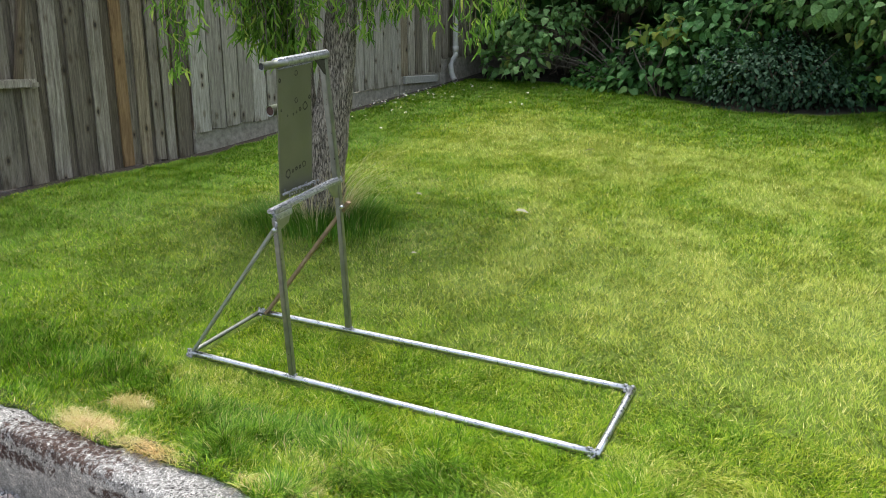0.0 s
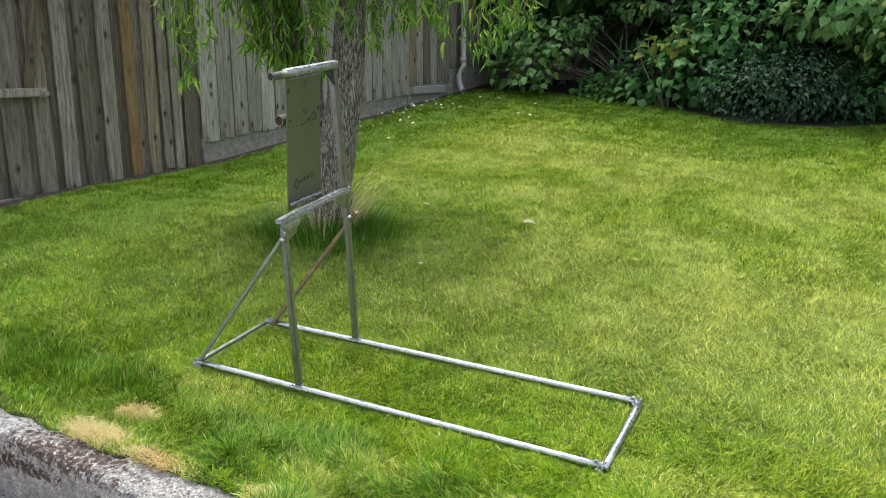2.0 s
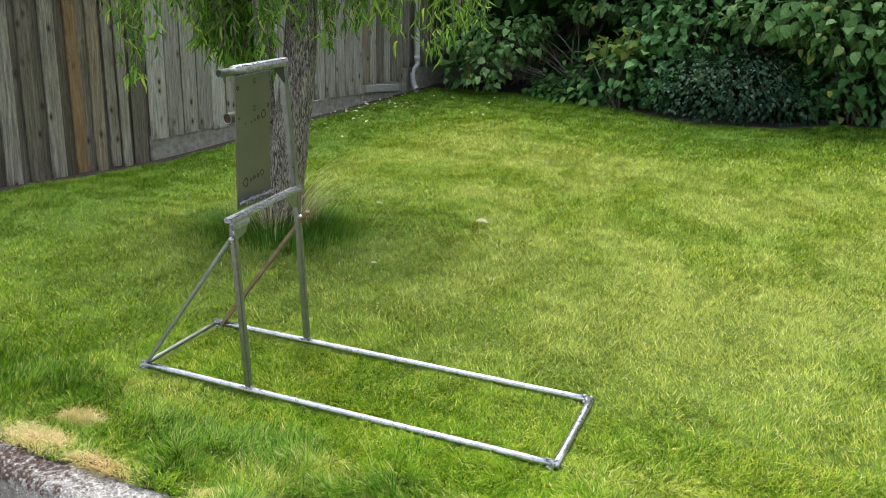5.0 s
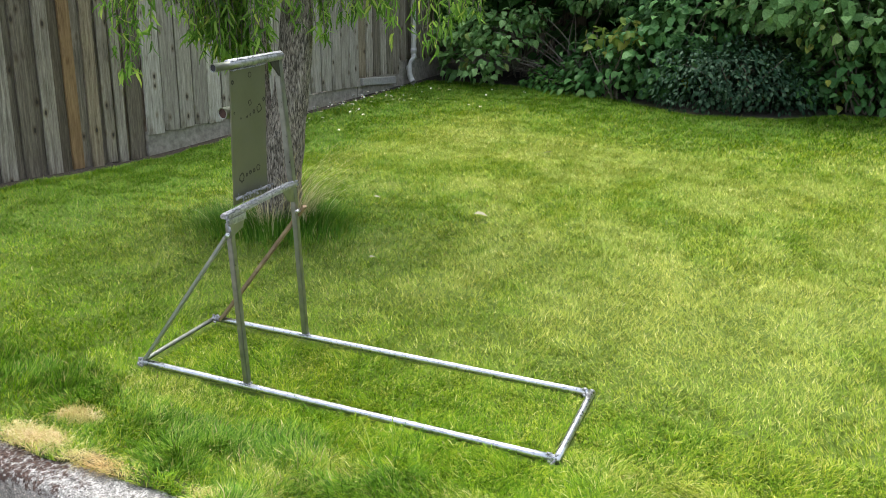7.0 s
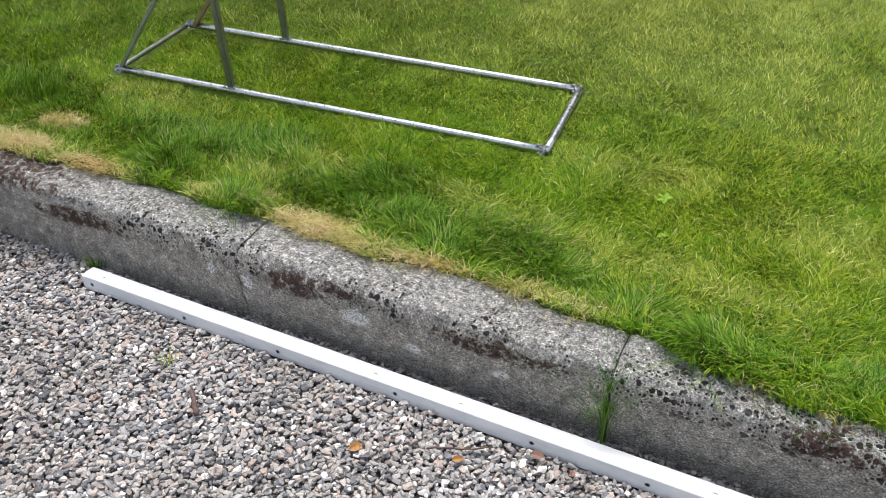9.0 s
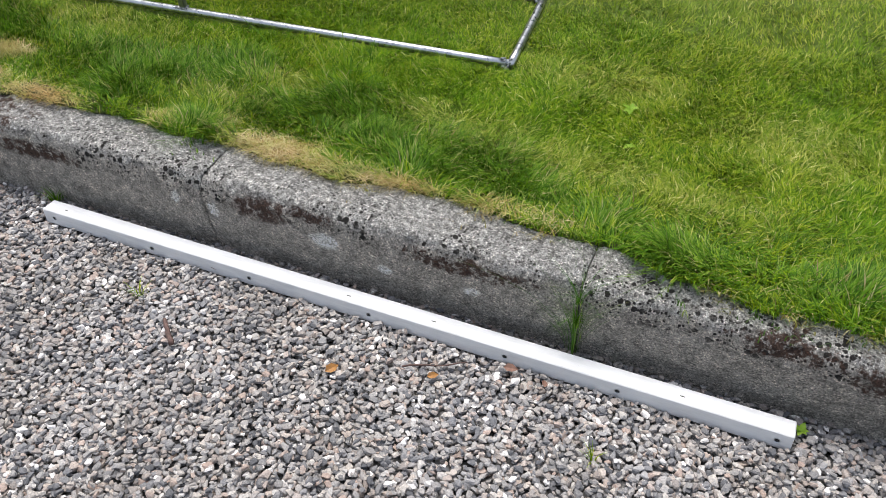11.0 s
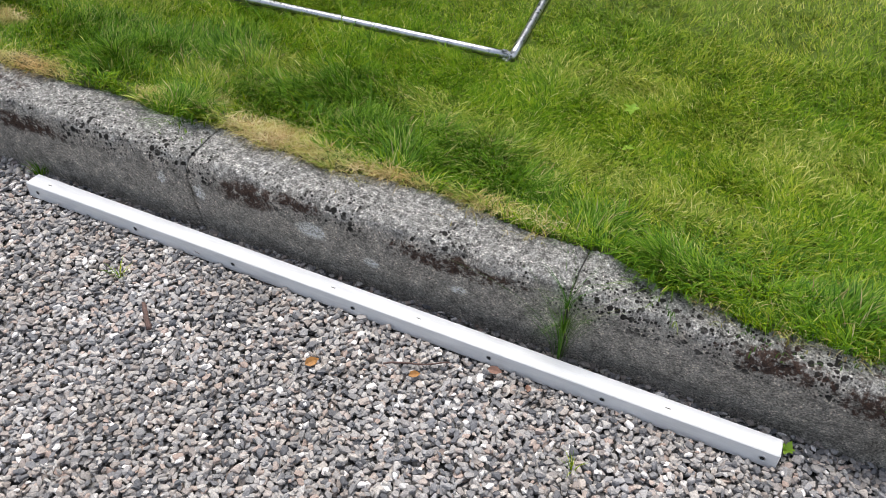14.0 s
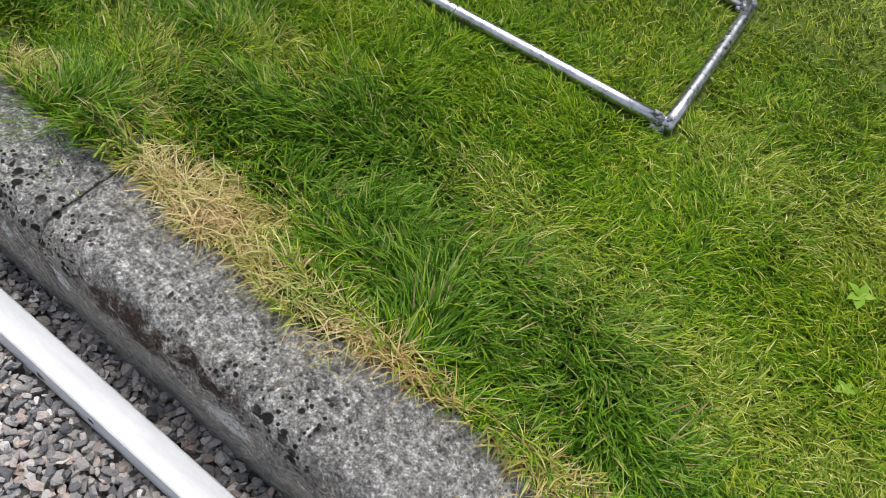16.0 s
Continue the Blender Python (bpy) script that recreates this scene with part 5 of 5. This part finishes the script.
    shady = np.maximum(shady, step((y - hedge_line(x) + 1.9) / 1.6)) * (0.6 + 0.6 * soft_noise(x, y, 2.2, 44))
    lush_shaded = (rng.random(n) < np.maximum(np.maximum(tuft * 1.1, 1.0 * shady), 0.45 * step((2.0 - y) / 0.25) * (1 - faint)))[thin]
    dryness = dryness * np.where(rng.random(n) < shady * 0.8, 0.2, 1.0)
    made = []
    for sel, mat_, nm, lab in ((~lush_shaded, material, name, label), (lush_shaded, LUSH, "long_grass", "tufts of longer dark green grass and blades coloured for shade")):
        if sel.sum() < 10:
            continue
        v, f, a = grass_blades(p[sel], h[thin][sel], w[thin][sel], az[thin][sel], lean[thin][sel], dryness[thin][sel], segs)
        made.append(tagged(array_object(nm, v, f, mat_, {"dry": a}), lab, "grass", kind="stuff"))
    return made


def seen_wedge(x, y):
    return (x > -1.95 * y - 0.3) & (x < 0.26 * y + 0.45)


FRONT = lambda x, y: (x > -1.7) & (x < 0.4) & (y < 2.4)
NEAR = lambda x, y: (x > -2.6) & (x < 0.6) & (y < 2.75)
turf("lawn_grass", "short green lawn grass with straw-coloured blades", 112000, -1.7, 0.4, 1.46, 2.4, 71, 0.042, 0.0024, 3, FRONT)
turf("lawn_grass", "short green lawn grass with straw-coloured blades", 150000, -2.6, 0.6, 1.46, 2.75, 76, 0.038, 0.0027, 2, lambda x, y: NEAR(x, y) & ~FRONT(x, y))
turf("lawn_grass", "short green lawn grass with straw-coloured blades", 400000, -5.5, 1.5, 1.46, 4.2, 72, 0.036, 0.0046, 1, lambda x, y: seen_wedge(x, y) & ~NEAR(x, y))
turf("lawn_grass", "short green lawn grass with paler patches", 380000, -5.5, 2.3, 4.2, 6.6, 73, 0.036, 0.0066, 1, seen_wedge)
turf("lawn_grass", "short green lawn grass running up to the shrubs", 250000, -5.5, 3.0, 6.6, 9.7, 74, 0.040, 0.010, 1, seen_wedge)
turf("lawn_grass", "short green lawn grass", 120000, -5.5, 7.0, 1.46, 9.3, 75, 0.05, 0.014, 1, lambda x, y: ~seen_wedge(x, y))


def tuft_at(name, label, x, y, z, n, h, spread, material, seed, width=0.004, lean=0.5, toward=None, reach=(0.3, 1.0)):
    rng = np.random.default_rng(seed)
    r = np.abs(rng.normal(0, spread, n))
    a = rng.uniform(0, math.tau, n)
    p = np.stack([r * np.cos(a), r * np.sin(a), np.zeros(n)], 1)
    az = a if toward is None else rng.normal(toward, 0.6, n)
    parts = []
    segs = 5
    hh, ln = h * rng.uniform(*reach, n), np.clip(rng.normal(lean, 0.2, n), 0.05, 1.1)
    fwd = np.stack([np.cos(az), np.sin(az), np.zeros(n)], 1)
    side = np.stack([-np.sin(az), np.cos(az), np.zeros(n)], 1)
    rows = []
    for k in range(segs + 1):
        q = k / segs
        c = p + fwd * (hh * ln * q * q)[:, None] + np.array([0, 0, 1.0]) * (hh * (q - 0.35 * ln * q * q))[:, None]
        w = width * (1 - 0.85 * q) / 2
        rows += [c - side * w, c + side * w]
    v = np.stack(rows, 1)
    m = v.shape[1]
    f = np.array([[2 * k, 2 * k + 1, 2 * k + 3, 2 * k + 2] for k in range(segs)])
    faces = (f[None] + (np.arange(n) * m)[:, None, None]).reshape(-1, 4)
    ob = array_object(name, v.reshape(-1, 3), faces, material, {"dry": np.zeros(n * m)})
    ob.matrix_basis = Matrix.Translation((x, y, z))
    return tagged(ob, label, "grass", kind="stuff")


tz = float(lawn_z(TREE.x, TREE.y))
tuft_at("long_grass", "dark green long grass round the willow's foot", TREE.x + 0.02, TREE.y - 0.10, tz, 2600, 0.18, 0.22, DEEP_GRASS, 81, 0.0042, 0.55)
tuft_at("long_grass", "dark green long grass beside the willow", TREE.x + 0.22, TREE.y + 0.05, tz, 1500, 0.20, 0.18, DEEP_GRASS, 82, 0.0042, 0.5)
tuft_at("long_grass", "dark green long grass beside the willow", TREE.x - 0.30, TREE.y - 0.15, tz, 1000, 0.15, 0.18, DEEP_GRASS, 83, 0.0042, 0.5)
tuft_at("dry_grass", "tall straw-coloured grass stalks leaning from the willow's foot", TREE.x + 0.16, TREE.y - 0.02, tz, 130, 0.74, 0.08, TALL_STRAW, 84, 0.0055, 0.85, toward=0.3, reach=(0.4, 1.0))
tuft_at("dry_grass", "dry grass stalks in front of the willow's foot", TREE.x + 0.02, TREE.y - 0.16, tz, 170, 0.36, 0.12, TALL_STRAW, 85, 0.004, 0.6)
tuft_at("weed", "feathery grass weed growing from the kerb joint", -0.320, 1.404, float(gravel_z(-0.32)) + 0.02, 34, 0.36, 0.008, DEEP_GRASS, 86, 0.0024, 0.45, reach=(0.3, 1.0))
tuft_at("weed", "feathery grass weed growing from the kerb joint", -0.320, 1.406, 0.10, 60, 0.15, 0.008, LUSH, 87, 0.0016, 0.7)
tuft_at("weed", "feathery grass weed growing from the kerb joint", -0.321, 1.412, 0.17, 40, 0.13, 0.008, DEEP_GRASS, 93, 0.0018, 0.8)
for k, (x, y, n, h, mat_) in enumerate(((-1.545, 1.61, 420, 0.075, LUSH), (-0.60, 1.70, 200, 0.07, LUSH), (-0.80, 1.80, 260, 0.085, LUSH), (-1.02, 1.76, 260, 0.095, LUSH), (-0.36, 1.61, 160, 0.06, LUSH), (0.10, 1.56, 260, 0.07, DEEP_GRASS), (0.3, 1.56, 260, 0.07, DEEP_GRASS), (-1.95, 1.78, 260, 0.09, LUSH))):
    tuft_at("long_grass", "tuft of long green grass beside the kerb", x, y, float(max(lawn_z(x, y), kerb_z(x) - 0.01)), n, h, 0.06, mat_, 120 + k, 0.0028, 0.85)
tuft_at("weed", "small green weed in the gravel", -1.467, 1.167, float(gravel_z(-1.46)), 22, 0.045, 0.012, GRASS, 88, 0.003, 0.7)
tuft_at("weed", "small green weed in the gravel", -0.194, 1.122, float(gravel_z(-0.2)), 16, 0.055, 0.008, GRASS, 89, 0.003, 0.6)
tuft_at("weed", "small green weed beside the white bar", -1.99, 1.415, float(gravel_z(-2.0)), 40, 0.06, 0.015, LUSH, 90, 0.004, 0.6)
tuft_at("long_grass", "tuft of long grass hanging over the kerb", -0.12, 1.57, float(kerb_z(-0.12)) - 0.01, 240, 0.10, 0.075, LUSH, 91, 0.0035, 0.95)
tuft_at("long_grass", "tall single grass blades in the lawn", -1.25, 1.98, float(lawn_z(-1.25, 1.98)), 14, 0.26, 0.12, LUSH, 92, 0.005, 0.6, reach=(0.6, 1.0))
for k, (x, y) in enumerate(((-0.02, 1.5), (0.14, 1.49), (0.3, 1.49), (-0.62, 1.55), (-0.95, 1.545), (-0.45, 1.55))):
    tuft_at("dry_grass", "dry grass trailing over the kerb's top", x, y, float(kerb_z(x)) + 0.002, 22, 0.075, 0.035, STRAW, 100 + k, 0.0025, 1.0, toward=-1.6)


def turf_edge():
    """The ragged, earthy rim of the turf over the kerb."""
    xs = np.arange(-3.6, -0.1, 0.008)
    rng = np.random.default_rng(96)
    e = grass_edge(xs) + 0.012 * (soft_noise(xs, xs * 0, 30, 61) - 0.5) + rng.normal(0, 0.0015, len(xs))
    k = np.maximum(kerb_z(xs), 0)
    h = 0.004 + 0.022 * soft_noise(xs, xs * 0, 8, 62) * (0.35 + 0.65 * patches(xs, np.full_like(xs, 1.58), DRY)) + rng.normal(0, 0.0015, len(xs))
    rows = [(e - 0.002, k - 0.008), (e - 0.006 + rng.normal(0, 0.002, len(xs)), k + h * 0.5), (e + 0.004, k + h), (e + 0.06, k + h * 0.8), (e + 0.08, k - 0.03)]
    v = np.stack([np.stack([xs, y, z], 1) for y, z in rows], 1).reshape(-1, 3)
    m = len(rows)
    f = np.array([(i * m + j, (i + 1) * m + j, (i + 1) * m + j + 1, i * m + j + 1) for i in range(len(xs) - 1) for j in range(m - 1)])
    tagged(array_object("turf_edge", v, f, SOIL, {"bare": np.full(len(v), 0.7)}), "ragged brown earthy rim of the turf", "turf", kind="structure")


turf_edge()


def straw_mat():
    """Dead, flattened blades over the dry places by the kerb."""
    rng = np.random.default_rng(95)
    n = 150000
    x, y = rng.uniform(-3.4, 0.6, n), rng.uniform(1.46, 2.0, n)
    ok = (y > grass_edge(x) - 0.012) & (rng.random(n) < patches(x, y, DRY) * 1.05 - 0.22)
    x, y = x[ok], y[ok]
    n = len(x)
    z = np.maximum(lawn_z(x, y), np.where(y < KERB_BACK + 0.02, kerb_z(x), -1)) + rng.uniform(0.0, 0.022, n)
    v, f, a = grass_blades(np.stack([x, y, z], 1), rng.uniform(0.02, 0.05, n), rng.uniform(0.0011, 0.0024, n), rng.uniform(0, math.tau, n), rng.uniform(1.2, 1.75, n), np.zeros(n))
    tagged(array_object("dead_grass", v, f, STRAW, {"dry": a}), "flattened straw-coloured dead grass at the kerb", "grass", kind="stuff")


straw_mat()


# ---- daisies and fallen leaves ----
def daisy_mesh():
    bm = bmesh.new()
    for k in range(12):
        a = k * math.tau / 12
        c, s = math.cos(a), math.sin(a)
        v = [bm.verts.new((c * r - s * o, s * r + c * o, z)) for r, o, z in ((0.003, 0, 0.0), (0.009, 0.0024, 0.001), (0.0125, 0, 0.002), (0.009, -0.0024, 0.001))]
        bm.faces.new(v)
    return bm


def daisies():
    rng = random.Random(3)
    first = None
    for k in range(104):
        if k < 84:
            x, y = -5.32 + abs(rng.gauss(0, 0.42)), rng.gauss(7.6, 0.7)
        elif k < 97:
            x, y = rng.uniform(-4.9, -3.3), rng.uniform(6.9, 8.9)
        else:
            x, y = rng.uniform(-4.6, -3.9), rng.uniform(4.8, 5.8)
        z = float(lawn_z(x, y))
        m = pose(x, y, z, rng.uniform(-20, 35), rng.uniform(-20, 20), rng.uniform(0, 360)) @ Matrix.Scale(rng.uniform(1.0, 1.35), 4)
        if first is None:
            first = thing("daisy", m, "small white daisy in the grass", "flower", "daisies in the lawn")
            part("petals", daisy_mesh(), PETAL, first, m=Matrix.Translation((0, 0, 0.072)))
            bm = bmesh.new()
            blob(bm, (0, 0, 0.0735), 0.0036, rng, 0.5)
            part("eye", bm, YOLK, first)
            bm = bmesh.new()
            tube(bm, [(0, 0, 0), (0.001, 0.001, 0.04), (0, 0, 0.072)], 0.0009, 5)
            part("stalk", bm, LOW_LEAF, first)
        else:
            copy_thing(first, m)


daisies()


def fallen_leaf(name, label, x, y, z, size, material, rz, tilt=8):
    tv, tf = leaf_template("oval")
    bm = bmesh.new()
    vs = [bm.verts.new(p * size) for p in tv]
    for f in tf:
        bm.faces.new([vs[i] for i in f])
    ob = mesh_object(name, bm, material)
    ob.matrix_basis = pose(x, y, z, tilt, -6, rz)
    return tagged(ob, label, "leaf")


for x, y, s, rz in ((-2.2, 4.52, 0.09, 20), (-2.33, 6.25, 0.09, 200), (-2.38, 3.60, 0.05, 70), (-3.0, 4.6, 0.05, 10)):
    fallen_leaf("fallen_leaf", "pale dead leaf lying on the lawn", x, y, float(lawn_z(x, y)) + 0.045, s, DEAD_LEAF, rz)
fallen_leaf("fallen_leaf", "orange dead leaf on the gravel", -0.858, 1.114, 0.012, 0.040, ORANGE_LEAF, 60, 25)
for x, y, s, rz, mt, lab in ((-0.46, 1.29, 0.036, 10, BROWN_LEAF, "crumpled brown leaf on the gravel"), (-0.35, 1.265, 0.026, 100, BROWN_LEAF, "crumpled brown leaf on the gravel"), (-0.62, 1.19, 0.03, 40, ORANGE_LEAF, "small tan leaf on the gravel"),
                             (-1.33, 1.33, 0.035, 150, BROWN_LEAF, "small brown leaf on the gravel")):
    fallen_leaf("fallen_leaf", lab, x, y, 0.016, s, mt, rz, 20)


def twig(x, y, length, rz, label, thick=0.0045):
    rng = random.Random(int(length * 1000))
    bm = bmesh.new()
    n = 8
    tube(bm, [((k / n - 0.5) * length, rng.uniform(-0.002, 0.002), 0.004 * math.sin(k)) for k in range(n + 1)], [thick * (1 - 0.3 * k / n) for k in range(n + 1)], 7, True, 0.15, rng)
    ob = mesh_object("twig", bm, STICK, True)
    ob.matrix_basis = pose(x, y, float(gravel_z(x)) + 0.017, 0, 0, rz)
    return tagged(ob, label, "twig")


twig(-1.291, 1.07, 0.095, 140, "short brown stick on the gravel", 0.0075)
twig(-0.62, 1.235, 0.16, 25, "thin dark twig on the gravel", 0.0026)


WEED_LEAF = leafy("weed_leaf", [(0.0, (0.24, 0.42, 0.04)), (1.0, (0.34, 0.52, 0.07))], 0.4, 0.5, per="object")


def rosette(x, y, z, size, n, seed, label):
    rng = np.random.default_rng(seed)
    t = thing("weed_plant", pose(x, y, z), label, "plant")
    me = single_leaf("oval", WEED_LEAF)
    for k in range(n):
        ob = new("leaf", me)
        ob.parent = t
        ob.matrix_basis = pose(0, 0, 0, rng.uniform(-12, 12), rng.uniform(-50, -15), k * 360 / n + rng.uniform(-20, 20)) @ Matrix.Scale(size * rng.uniform(0.7, 1.1), 4)


rosette(-0.391, 2.205, float(lawn_z(-0.39, 2.2)) + 0.02, 0.034, 5, 4, "bright green broad-leaved weed in the lawn")
rosette(-0.35, 2.02, float(lawn_z(-0.35, 2.02)) + 0.015, 0.022, 5, 5, "small broad-leaved weed in the lawn")
rosette(0.222, 1.385, float(gravel_z(0.22)) + 0.008, 0.022, 8, 6, "tiny green weed at the white bar's end")
